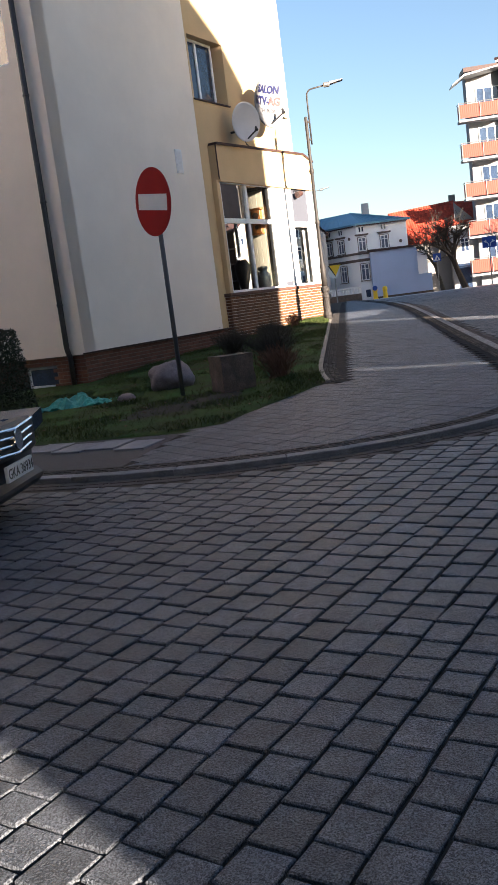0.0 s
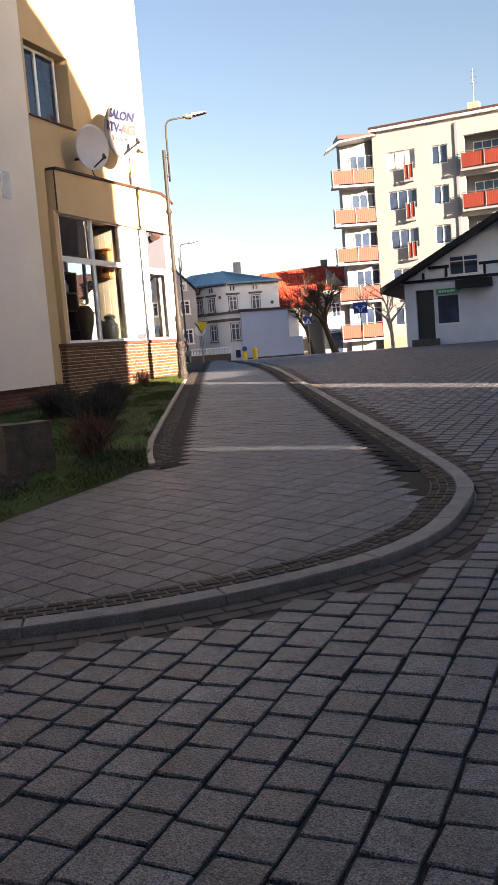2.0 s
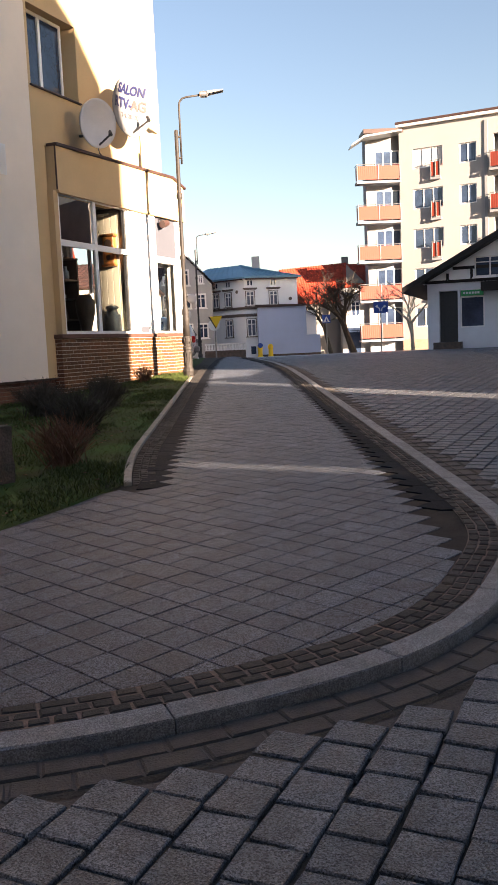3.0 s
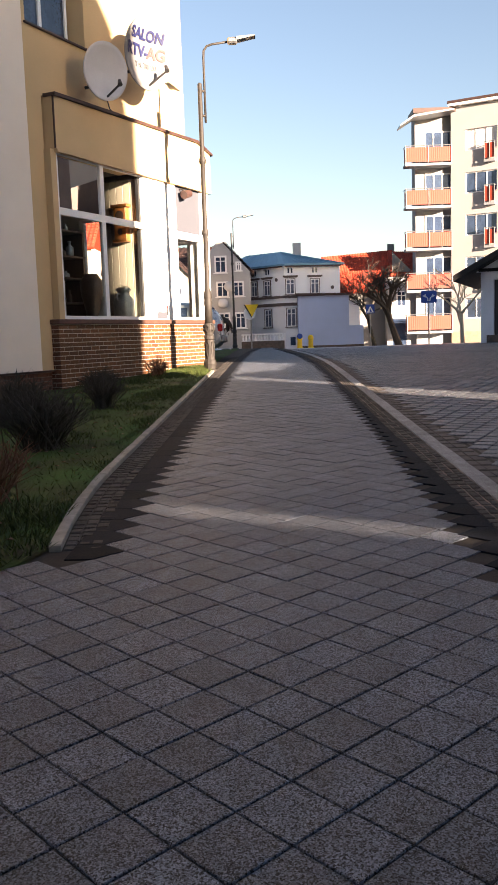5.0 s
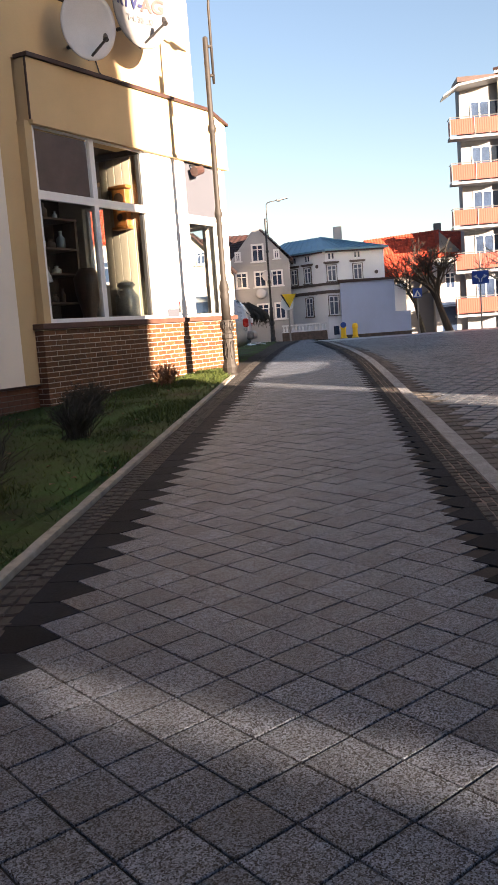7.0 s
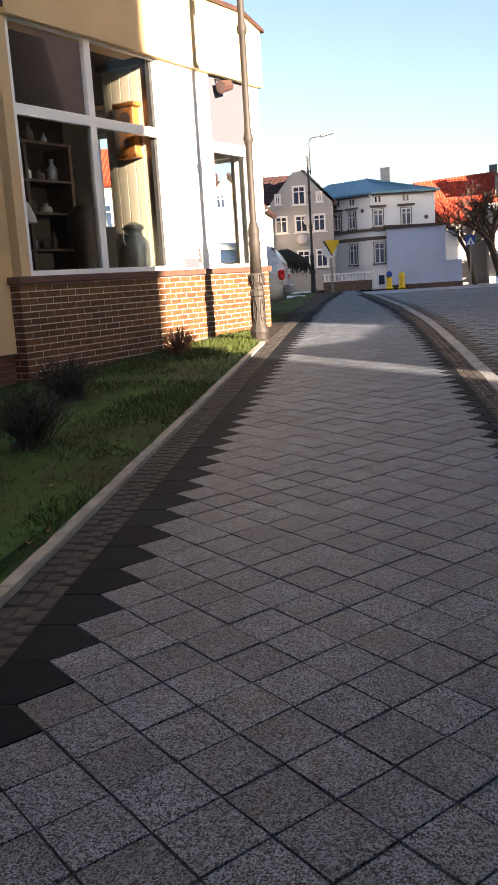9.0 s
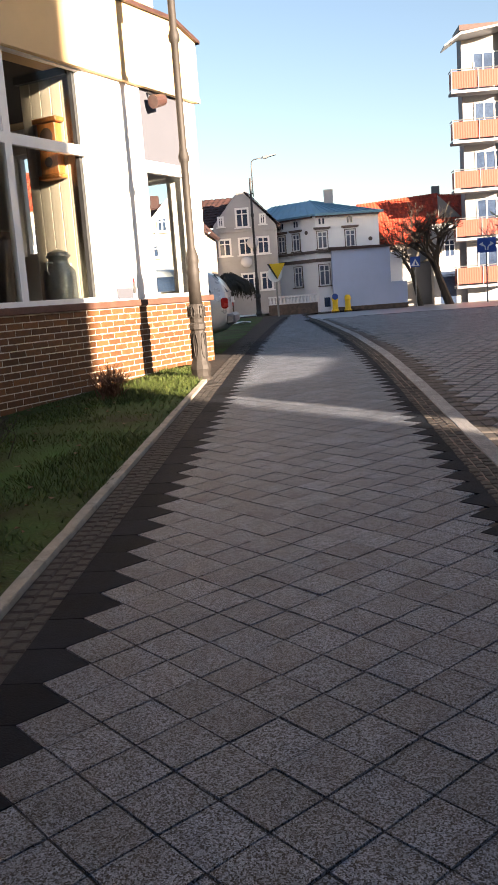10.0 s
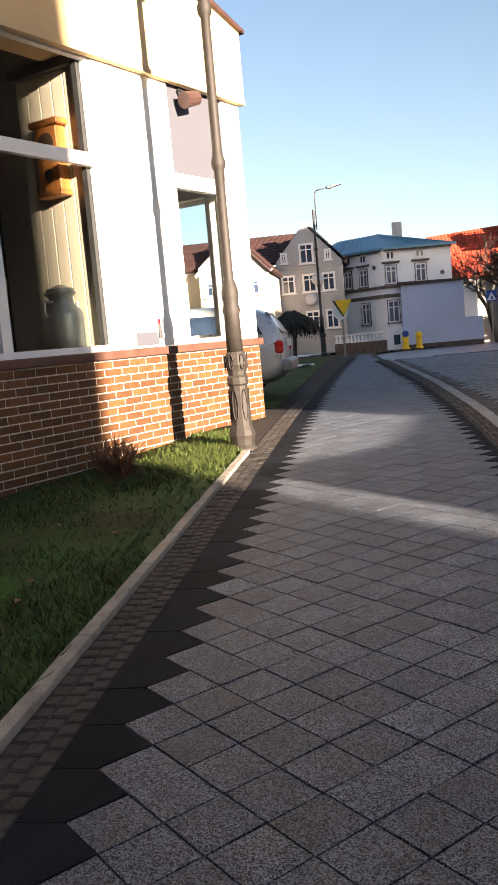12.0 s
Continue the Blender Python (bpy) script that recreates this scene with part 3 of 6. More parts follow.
glazed(building, 0.0, 2.72, 1.476, 4.262, 0.03, [(1.26, 1.37)], [(3.22, 3.34)], 0.06, label="tall white framed shop window with four panes")
glazed(building, 3.88, 4.92, 1.476, 3.2, 0.03, (), (), 0.05, label="narrow clear shop window at the corner")
for x0, x1, z1, bars in ((0.42, 1.75, 3.2, ()), (2.1, 3.3, 3.9, [(2.66, 2.74)])):
    w = glazed(building, x0, x1, 1.52 if x0 < 1 else 2.3, z1, -5.18, bars, (), 0.05, label="white framed window in the shop's end")
    w.matrix_local = END
box_part("blind_panel", PANEL, building, 3.882, 4.918, 0.04, 0.07, 3.302, 4.262, label="pale grey panel above the narrow window")
# fascia over the shop
bm = bmesh.new()
prism(bm, [(-0.06, 4.27), (5.34, 4.27), (5.34, 5.04), (4.75, 5.2), (-0.06, 5.1)], -0.05, 0.149)
part("fascia", bm, OCHRE, building, "projecting ochre fascia over the shop front")
bm = bmesh.new()
box(bm, 4.625, 5.34, 0.152, 9, 4.27, 5.04)
box(bm, -0.06, 4.62, 0.152, 0.5, 4.27, 5.118)
part("fascia", bm, OCHRE, building, "fascia round the shop's end")
bm = bmesh.new()
prism(bm, [(-0.08, 5.103), (4.75, 5.203), (5.39, 5.03), (5.39, 5.075), (4.75, 5.255), (-0.08, 5.155)], -0.1, 0.149)
box(bm, 4.625, 5.39, 0.152, 9, 5.042, 5.075)
box(bm, -0.078, -0.063, -0.06, -0.03, 4.27, 5.1)
part("flashing", bm, FLASH, building, "dark brown metal flashing along the fascia's top")
box_part("soffit_board", OCHRE, building, -0.05, 5.33, -0.07, 0.008, 4.215, 4.268, label="weathered yellowish soffit board")
# upper windows
for z in (6.19, 9.2):
    glazed(building, -0.42, 0.98, z, z + 1.49, 0.36, [(0.2, 0.28)], (), 0.06, label="white upper window in a deep reveal", pane=PANE)
    box_part("window_sill", FLASH, building, -0.46, 1.22, 0.1, 0.3, z - 0.03, z - 0.002)
w = glazed(building, -2.08, -0.77, 6.32, 7.68, 0.15, [(-1.46, -1.4)], (), 0.06, label="white framed side window", pane=PANE)
w.matrix_local = pose(-5.8, 0.15, 0, 0, 0, -90)
w = glazed(building, -1.72, -0.85, -0.02, 0.42, 0.12, (), (), 0.05, label="small basement window", pane=PANE)
w.matrix_local = pose(-5.8, 0.15, 0, 0, 0, -90)
# down pipe on the side wall
bm = bmesh.new()
tube(bm, [(-0.38, -0.08, TOP), (-0.38, -0.08, 0.75), (-0.38, -0.02, 0.55), (-0.38, -0.02, 0.0)], 0.055, 10)
for z in (1.6, 3.6, 5.6, 7.6, 9.6):
    lathe(bm, [(0.065, 0), (0.065, 0.04)], 10, (-0.38, -0.08, z))
p = part("downpipe", bm, DARKM, building, "dark brown metal downpipe", smooth=True)
p.matrix_local = pose(-5.8, 0.15, 0, 0, 0, -90)
# roof and closing walls
bm = bmesh.new()
box(bm, -6.3, 5.0, -0.3, 10.5, TOP + 0.002, TOP + 0.25)
part("roof", bm, FLASH, building)
bm = bmesh.new()
box(bm, -17.4, -6.2, 9.0, 9.3, -0.5, TOP)
part("wall", bm, CREAM, building)
# vent grille on the cream wall
bm = bmesh.new()
box(bm, -1.62, -1.36, 0.125, 0.148, 4.36, 4.9)
for i in range(16):
    box(bm, -1.6, -1.38, 0.11, 0.126, 4.38 + i * 0.032, 4.394 + i * 0.032)
part("vent_grille", bm, PVC, building, "white slatted vent grille")
# cable end on the white pilaster
bm = bmesh.new()
tube(bm, [(3.37, 0.03, 1.76), (3.37, 0.03, 1.7)], 0.03, 8)
part("pipe_band", bm, RED, building)
bm = bmesh.new()
tube(bm, [(3.37, 0.03, 1.7), (3.37, 0.02, 1.56)], 0.035, 8)
part("pipe_end", bm, DARKM, building)
box_part("cover_plate", PANEL, building, 2.98, 3.32, -0.004, 0.009, 1.5, 1.63, label="grey cover plate at the pilaster's foot")
bm = bmesh.new()
tube(bm, [(1.5, 0.13, 5.62), (1.72, 0.13, 5.55), (1.78, 0.1, 5.3), (1.76, 0.0, 5.2), (1.8, -0.11, 5.17), (2.1, -0.115, 5.16)], 0.012, 6)
part("cable", bm, DARKM, building, "black cable hanging from the dishes")
# security lamp under the fascia
flood = thing("flood_lamp", "brown flood lamp under the shop fascia", "lamp", SHOP @ pose(4.1, -0.12, 4.05))
bm = bmesh.new()
tube(bm, [(-0.1, 0.0, -0.02), (0.1, -0.03, 0.03)], [0.09, 0.075], 10)
part("lamp_body", bm, FLASH, flood)
bm = bmesh.new()
tube(bm, [(0, 0.0, 0.05), (0, 0.13, 0.13)], 0.02, 6)
part("bracket", bm, DARKM, flood)

# satellite dishes
def dish(s, z, r, turn, label, lettered):
    d = thing("satellite_dish", label, "satellite dish", SHOP @ pose(s, -0.38, z, 0, 0, 0) @ pose(0, 0, 0, 6, 0, turn))
    bm = bmesh.new()
    rings = []
    n = 40
    for i in range(9):
        k = i / 8
        rings.append([bm.verts.new((k * r * 0.93 * math.cos(2 * math.pi * j / n), -0.24 * r * (k * k - 1) - 0.18 * r, k * r * math.sin(2 * math.pi * j / n))) for j in range(n)] if i else [bm.verts.new((0, 0.06 * r, 0))])
    for j in range(n):
        bm.faces.new((rings[0][0], rings[1][j], rings[1][(j + 1) % n]))
    for a, b in zip(rings[1:], rings[2:]):
        for j in range(n):
            bm.faces.new((a[j], b[j], b[(j + 1) % n], a[(j + 1) % n]))
    ob = part("reflector", bm, DISH_SUNLIT if lettered else DISH, d, smooth=True)
    so = ob.modifiers.new("thick", "SOLIDIFY")
    so.thickness = 0.02
    bm = bmesh.new()
    tube(bm, [(r * 0.05, 0.0, -r * 0.95), (r * 0.3, -r * 0.7, -r * 0.42)], 0.02, 6)
    part("feed_arm", bm, DARKM, d)
    bm = bmesh.new()
    tube(bm, [(r * 0.28, -r * 0.68, -r * 0.46), (r * 0.34, -r * 0.55, -r * 0.3)], [0.045, 0.03], 8)
    part("receiver_head", bm, DARKM, d)
    bm = bmesh.new()
    tube(bm, [(0, 0.02, -r * 0.2), (0, 0.22, -r * 0.4), (0, 0.64, -r * 0.4)], 0.03, 8)
    part("wall_bracket", bm, DARKM, d)
    if lettered:
        def word(text, x, zz, size, mat, tilt=0):
            cu = bpy.data.curves.new("lettering", "FONT")
            cu.body, cu.size, cu.align_x, cu.extrude, cu.offset = text, size, "CENTER", 0.002, size * 0.035
            tmp = bpy.data.objects.new("lettering", cu)
            me = bpy.data.meshes.new_from_object(tmp)
            bpy.data.objects.remove(tmp)
            for v in me.vertices:
                xx, zv = v.co.x + x, v.co.y + zz
                k = (xx / (r * 0.93)) ** 2 + (zv / r) ** 2
                v.co = (xx, -0.24 * r * (k - 1) - 0.18 * r - 0.034 - v.co.z, zv)
            me.materials.append(mat)
            ob = new("lettering", me)
            ob.parent = d
        word("SALON", 0.0, 0.24, 0.25, NAVY)
        word("RTV-", -0.2, -0.05, 0.28, NAVY)
        word("AG", 0.27, -0.05, 0.28, FADED)
        word("Tel. 38 20", 0.02, -0.24, 0.13, FADED2)
    return d


dish(0.92, 5.66, 0.48, -22, "plain pale grey satellite dish on the shop wall", False)
dish(2.28, 6.3, 0.64, -14, "white satellite dish painted with a shop name", True)

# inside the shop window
# room shell in near-black, standing in for the shade indoors
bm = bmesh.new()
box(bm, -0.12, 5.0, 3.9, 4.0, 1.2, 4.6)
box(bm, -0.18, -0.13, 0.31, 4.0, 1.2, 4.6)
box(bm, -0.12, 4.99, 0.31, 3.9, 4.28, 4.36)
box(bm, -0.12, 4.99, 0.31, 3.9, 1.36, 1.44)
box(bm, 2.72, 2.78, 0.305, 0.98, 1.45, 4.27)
part("shop_interior", bm, ROOM_DIM, building, "shop interior, its dimness put into near-black walls")
lining = bmesh.new()
for i in range(5):
    box(lining, 2.66, 2.71, 0.17 + i * 0.16, 0.324 + i * 0.16, 1.45, 4.27, bevel=0.006)
part("board_lining", lining, LINING, building, "pale tongue and groove boards")
bm = bmesh.new()
box(bm, 2.61, 2.659, 0.104, 0.165, 1.45, 4.27)
box(bm, 2.58, 2.659, 0.168, 0.98, 4.18, 4.275)
part("trim", bm, DARKM, building, "dark trim round the board lining")


def in_shop(s, y, z, turn=0):
    return SHOP @ pose(s, y, z, 0, 0, turn)


clock = thing("wall_clock", "orange wooden pendulum clock on the board lining", "clock", in_shop(2.65, 0.5, 3.0))
bm = bmesh.new()
box(bm, -0.13, 0, -0.14, 0.14, 0.05, 0.66, bevel=0.01)
part("case", bm, WOOD, clock)
bm = bmesh.new()
box(bm, -0.16, 0.0, -0.19, 0.19, 0.66, 0.72, bevel=0.01)
part("cornice", bm, WOOD, clock)
bm = bmesh.new()
box(bm, -0.16, 0.0, -0.17, 0.17, 0.0, 0.05, bevel=0.01)
part("cornice", bm, WOOD, clock)
bm = bmesh.new()
bmesh.ops.create_circle(bm, cap_ends=True, radius=0.1, segments=24, matrix=Matrix.Translation((-0.135, 0, 0.5)) @ Matrix.Rotation(radians(90), 4, "Y"))
part("dial", bm, DWOOD, clock)
bm = bmesh.new()
bmesh.ops.create_circle(bm, cap_ends=True, radius=0.06, segments=20, matrix=Matrix.Translation((-0.135, 0, 0.2)) @ Matrix.Rotation(radians(90), 4, "Y"))
part("pendulum_glass", bm, DWOOD, clock)

can = thing("milk_can", "old grey metal milk can with handles", "milk can", in_shop(2.38, 0.4, 1.445))
bm = bmesh.new()
lathe(bm, [(0.19, 0), (0.2, 0.02), (0.2, 0.4), (0.19, 0.44), (0.12, 0.52), (0.115, 0.58), (0.15, 0.61), (0.15, 0.63)], 20)
part("can_body", bm, TIN, can, smooth=True)
bm = bmesh.new()
lathe(bm, [(0.13, 0.632), (0.13, 0.66), (0.05, 0.69), (0.03, 0.7)], 16)
part("lid", bm, TIN, can)
for sx in (-1, 1):
    bm = bmesh.new()
    tube(bm, [(0.12 * sx, 0, 0.54), (0.22 * sx, 0, 0.54), (0.23 * sx, 0, 0.45), (0.2 * sx, 0, 0.4)], 0.012, 6)
    part("handle", bm, TIN, can)

rack = thing("display_rack", "dark wooden display rack crowded with old goods", "display rack", in_shop(0.9, 1.0, 1.445))
for x in (-0.8, 0.0, 0.8):
    box_part("upright", DWOOD, rack, x - 0.025, x + 0.025, -0.2, 0.25, 0, 1.7)
for z in (0.35, 0.8, 1.2, 1.66):
    box_part("shelf", DWOOD, rack, -0.82, 0.82, -0.22, 0.26, z, z + 0.03)
rr = random.Random(8)
for z in (0.382, 0.832, 1.232, 1.692):
    x = -0.7
    while x < 0.72:
        kind = rr.random()
        r = rr.uniform(0.04, 0.09)
        if abs(x) > 0.1 and abs(abs(x) - 0.8) > 0.1:
            h = rr.uniform(0.12, 0.3)
            bm = bmesh.new()
            lathe(bm, [(r * 0.8, 0), (r, h * 0.2), (r, h * 0.6), (r * 0.4, h * 0.75), (r * 0.4, h * 0.9), (r * 0.5, h)], 12)
            mt = (TIN, SIGNW, WOOD, DWOOD)[int(kind * 4) % 4]
            single("vase" if kind < 0.5 else "jug", bm, mt, "old household vessel on a display rack", "vessel", in_shop(0.9 + x, 1.0, 1.445 + z), group="old vessels", smooth=True)
        x += r * 2 + rr.uniform(0.05, 0.14)

table_lamp = thing("table_lamp", "pale table lamp with a frilled fabric shade", "table lamp", in_shop(0.5, 0.55, 1.445))
bm = bmesh.new()
lathe(bm, [(0.09, 0), (0.09, 0.02), (0.025, 0.06), (0.045, 0.25), (0.02, 0.5), (0.02, 0.68)], 14)
part("base", bm, DWOOD, table_lamp, smooth=True)
bm = bmesh.new()
lathe(bm, [(0.17, 0.66), (0.15, 0.74), (0.08, 0.9)], 20, flutes=0.05)
part("shade", bm, DISH, table_lamp)
bm = bmesh.new()
lathe(bm, [(0.13, 0), (0.14, 0.02), (0.1, 0.1), (0.2, 0.5), (0.22, 0.75), (0.12, 0.9)], 14)
single("old_radio_horn", bm, DWOOD, "dark gramophone horn standing on the shop ledge", "gramophone horn", in_shop(1.62, 0.6, 1.445), smooth=True)

# ---- street lamp at the shop's end ----
def street_lamp(x, y, label, arm_x=1.0, mat=None):
    mat = mat or IRON
    lamp = thing("street_lamp", label, "street lamp", Matrix.Translation((x, y, level(x, y) - 0.01)), group="street lamps")
    bm = bmesh.new()
    lathe(bm, [(0.13, 0), (0.135, 0.03), (0.11, 0.06), (0.118, 0.11), (0.128, 0.15), (0.118, 0.2), (0.098, 0.25), (0.088, 0.62), (0.102, 0.64), (0.102, 0.7), (0.085, 0.72), (0.09, 0.76), (0.108, 0.82), (0.102, 0.9), (0.085, 0.94)], 20, flutes=0.04)
    part("lamp_base", bm, mat, lamp, "fluted cast base with rings", smooth=False)
    for k in range(6):         # raised oval mouldings round the foot and leaves round the collar
        a = k * math.pi / 3 + 0.2
        for z0, z1, half, r in ((0.29, 0.59, 0.28, 0.096), (0.78, 0.92, 0.2, 0.108)):
            bm = bmesh.new()
            loop = []
            for q in range(13):
                b = q * math.pi / 6
                w = a + half * math.cos(b)
                loop.append((r * math.cos(w), r * math.sin(w), (z0 + z1) / 2 + (z1 - z0) / 2 * math.sin(b)))
            tube(bm, loop, 0.006, 5)
            part("moulding", bm, mat, lamp, smooth=True)
    bm = bmesh.new()
    lathe(bm, [(0.079, 0.94), (0.074, 1.28), (0.088, 1.33), (0.07, 1.39), (0.082, 1.44), (0.082, 1.5), (0.066, 1.56), (0.048, 1.62), (0.046, 2.6), (0.062, 2.63), (0.068, 2.68), (0.05, 2.75), (0.045, 2.8), (0.043, 3.95), (0.064, 3.98), (0.068, 4.04), (0.048, 4.1), (0.044, 4.12), (0.042, 5.43), (0.03, 5.45)], 16)
    part("post", bm, mat, lamp, smooth=True)
    bm = bmesh.new()
    tube(bm, [(0.09, 0, 4.72), (0.09, 0, 5.9), (0.1, 0, 6.03), (0.16, 0, 6.11), (0.26, 0, 6.14), (arm_x * 0.62, 0, 6.18)], 0.022, 8)
    tube(bm, [(0, 0, 5.3), (0.09, 0, 5.3)], 0.025, 6)
    tube(bm, [(0, 0, 4.85), (0.09, 0, 4.85)], 0.025, 6)
    part("arm", bm, mat, lamp, smooth=True)
    bm = bmesh.new()
    box(bm, arm_x * 0.55, arm_x * 0.74, -0.09, 0.09, 6.13, 6.24, bevel=0.03)
    prism(bm, [(arm_x * 0.72, 6.17), (arm_x * 1.08, 6.24), (arm_x * 1.08, 6.26), (arm_x * 0.72, 6.24)], -0.1, 0.1)
    part("lantern_head", bm, GALV, lamp, "flat modern lamp head")
    return lamp


street_lamp(-0.955, 18.3, "brown painted cast iron street lamp beside the shop")
street_lamp(-1.28, 43.0, "dark street lamp further along the pavement", mat=DARKM)

# ---- houses beyond ----
def far_window(parent, x, z, w, h, y=0.0, surround=None, bars=1, sill=True, hood=None, pane=None, transom=True):
    """A window in a wall whose face is at y: frame, panes and trim proud of the wall."""
    bm = bmesh.new()
    e = 0.07
    cs = [x + e]
    for k in range(bars):
        c = x + w * (k + 1) / (bars + 1)
        cs += [c - 0.035, c + 0.035]
    cs.append(x + w - e)
    zs = [z + e, z + h - e]
    if bars and w < 1.6 and transom:
        zs = [z + e, z + h * 0.68, z + h * 0.68 + 0.05, z + h - e]
    wall_sheet(bm, x, x + w, z, z + h, y - 0.05, y + 0.02, [(cs[i], cs[i + 1], zs[j], zs[j + 1]) for i in range(0, len(cs), 2) for j in range(0, len(zs), 2)])
    win = part("window", bm, PVC, parent)
    bm = bmesh.new()
    box(bm, x + e, x + w - e, y - 0.02, y + 0.015, z + e, z + h - e)
    part("pane", bm, pane or PANE, win)
    if surround:
        bm = bmesh.new()
        t = 0.04
        wall_sheet(bm, x - t, x + w + t, z - t, z + h + t, y - 0.06, y - 0.003, [(x, x + w, z, z + h)])
        part("surround", bm, surround, win)
    if hood:
        bm = bmesh.new()
        box(bm, x - 0.2, x + w + 0.2, y - 0.14, y - 0.004, z + h + 0.14, z + h + 0.24)
        box(bm, x - 0.14, x + w + 0.14, y - 0.08, y - 0.004, z + h + 0.11, z + h + 0.138)
        part("hood", bm, hood, win)
    if sill:
        bm = bmesh.new()
        box(bm, x - 0.12, x + w + 0.12, y - 0.12, y - 0.051, z - 0.06, z - 0.002)
        part("sill", bm, surround or PVC, win)
    return win


def tiled_roof(parent, corners, mat, rows, cols, name="roof", thick=0.1):
    """A roof plane between four corners (eave left, eave right, ridge right, ridge left), with courses of tiles."""
    a, b, c, d = [Vector(p) for p in corners]
    nrm = (b - a).cross(d - a).normalized()
    if nrm.z < 0:
        nrm = -nrm
    pile = Pile()
    for r in range(rows):
        for k in range(cols):
            u0, u1, v0, v1 = k / cols, (k + 1) / cols, r / rows, (r + 1) / rows

            def at(u, v, h):
                return tuple((a.lerp(b, u)).lerp(d.lerp(c, u), v) + nrm * h)
            um = (u0 + u1) / 2
            vs = [at(u0, v0, 0.03), at(um, v0, 0.07), at(u1, v0, 0.03), at(u1, v1, 0.0), at(um, v1, 0.035), at(u0, v1, 0.0), at(u0, v0, -thick), at(u1, v0, -thick)]
            pile.add(vs, [(0, 1, 4, 5), (1, 2, 3, 4), (0, 6, 7, 2, 1)])
    ob = new(name, pile.mesh(name, mat))
    ob.parent = parent
    bm = bmesh.new()
    vs = [bm.verts.new(p - nrm * 0.03) for p in (a, b, c, d)]
    vs2 = [bm.verts.new(p - nrm * (thick + 0.03)) for p in (a, b, c, d)]
    bm.faces.new(vs)
    bm.faces.new(vs2[::-1])
    for i in range(4):
        bm.faces.new((vs[i], vs2[i], vs2[(i + 1) % 4], vs[(i + 1) % 4]))
    part("roof_deck", bm, mat, parent)
    return ob


# white corner house with the blue sheet roof: front and a splayed side
base_z = 0.05
wh = thing("white_house", "white corner house with dark bands and blue sheet roof", "house", Matrix.Translation((1.6, 60, base_z)))
EAVE = 5.62
side_m = pose(0, 0, 0, 0, 0, -45)          # local x from the far end to the corner
front_m = pose(0, 0, 0, 0, 0, 10)
bm = bmesh.new()
plan = [(0, 0), (3.75, 0.66), (2.6, 4.6), (-5, 7), (-3.3, 3.3)]
lo = [bm.verts.new((x, y, 0)) for x, y in plan]
hi = [bm.verts.new((x, y, EAVE)) for x, y in plan]
for i in range(5):
    bm.faces.new((lo[i], lo[(i + 1) % 5], hi[(i + 1) % 5], hi[i]))
bm.faces.new(hi)
house_wall = part("wall", bm, WHITER, wh)
bm = bmesh.new()
ov = [(0.0, -0.35), (4.05, 0.4), (2.9, 4.9), (-5.3, 7.3), (-3.75, 3.3)]
lo = [bm.verts.new((x, y, EAVE)) for x, y in ov]
mid = [bm.verts.new((x, y, EAVE + 0.12)) for x, y in ov]
r1, r2 = bm.verts.new((-0.2, 3.6, EAVE + 1.25)), bm.verts.new((-2.6, 5.6, EAVE + 1.25))
for i in range(5):
    bm.faces.new((lo[i], lo[(i + 1) % 5], mid[(i + 1) % 5], mid[i]))
bm.faces.new(lo[::-1])
bm.faces.new((mid[0], mid[1], r1))
bm.faces.new((mid[1], mid[2], r1))
bm.faces.new((mid[2], mid[3], r2, r1))
bm.faces.new((mid[3], mid[4], r2))
bm.faces.new((mid[4], mid[0], r1, r2))
roof = part("roof", bm, ZINC, wh, "blue grey standing seam roof")
bm = bmesh.new()
for i in range(1, 9):
    k = i / 9
    e0, e1 = Vector((-3.75, 3.3, EAVE + 0.14)), Vector((0, -0.35, EAVE + 0.14))
    q0, q1 = Vector((-2.6, 5.6, EAVE + 1.27)), Vector((-0.2, 3.6, EAVE + 1.27))
    tube(bm, [e0.lerp(e1, k), q0.lerp(q1, k)], 0.025, 4)
    f0, f1 = Vector((0, -0.35, EAVE + 0.14)), Vector((4.05, 0.4, EAVE + 0.14))
    tube(bm, [f0.lerp(f1, k), Vector((-0.2, 3.6, EAVE + 1.27))], 0.025, 4)
part("seam", bm, ZINC, roof)
box_part("chimney", GREYR, wh, 0.7, 1.25, 2.6, 3.2, EAVE + 0.6, EAVE + 1.75)
for m, x0, x1, wins in ((side_m, -4.6, 0.0, (-3.15, -1.9)), (front_m, 0.0, 3.8, (0.08, 1.76))):
    for za, zb, dep in ((2.99, 3.19, 0.07), (3.51, 3.67, 0.1)):
        b = box_part("band", BAND, wh, x0, x1, -dep, 0.1, za, zb)
        b.matrix_local = m
    b = box_part("cornice", WHITER, wh, x0, x1, -0.18, 0.1, EAVE - 0.12, EAVE - 0.002)
    b.matrix_local = m
    for x in wins:
        w = far_window(wh, x, 3.74, 0.6, 1.0, 0.0, surround=BAND, hood=BAND, pane=LACE)
        w.matrix_local = m
        for dx in (0.14, 0.36):
            b = box_part("attic_vent", PANE, wh, x + dx, x + dx + 0.11, -0.012, 0.1, 5.15, 5.48)
            b.matrix_local = m
    for x in wins[:1] if m is front_m else wins[1:]:
        w = far_window(wh, x, 1.6, 0.64, 1.22, 0.0, surround=BAND, pane=LACE)
        w.matrix_local = m
    b = box_part("gutter", FLASH, wh, x0, x1, -0.3, -0.2, EAVE - 0.09, EAVE - 0.004, label="dark eaves gutter")
    b.matrix_local = m
b = box_part("basement_window", PANE, wh, 0.3, 0.65, -0.012, 0.1, 0.35, 0.9)
b.matrix_local = front_m
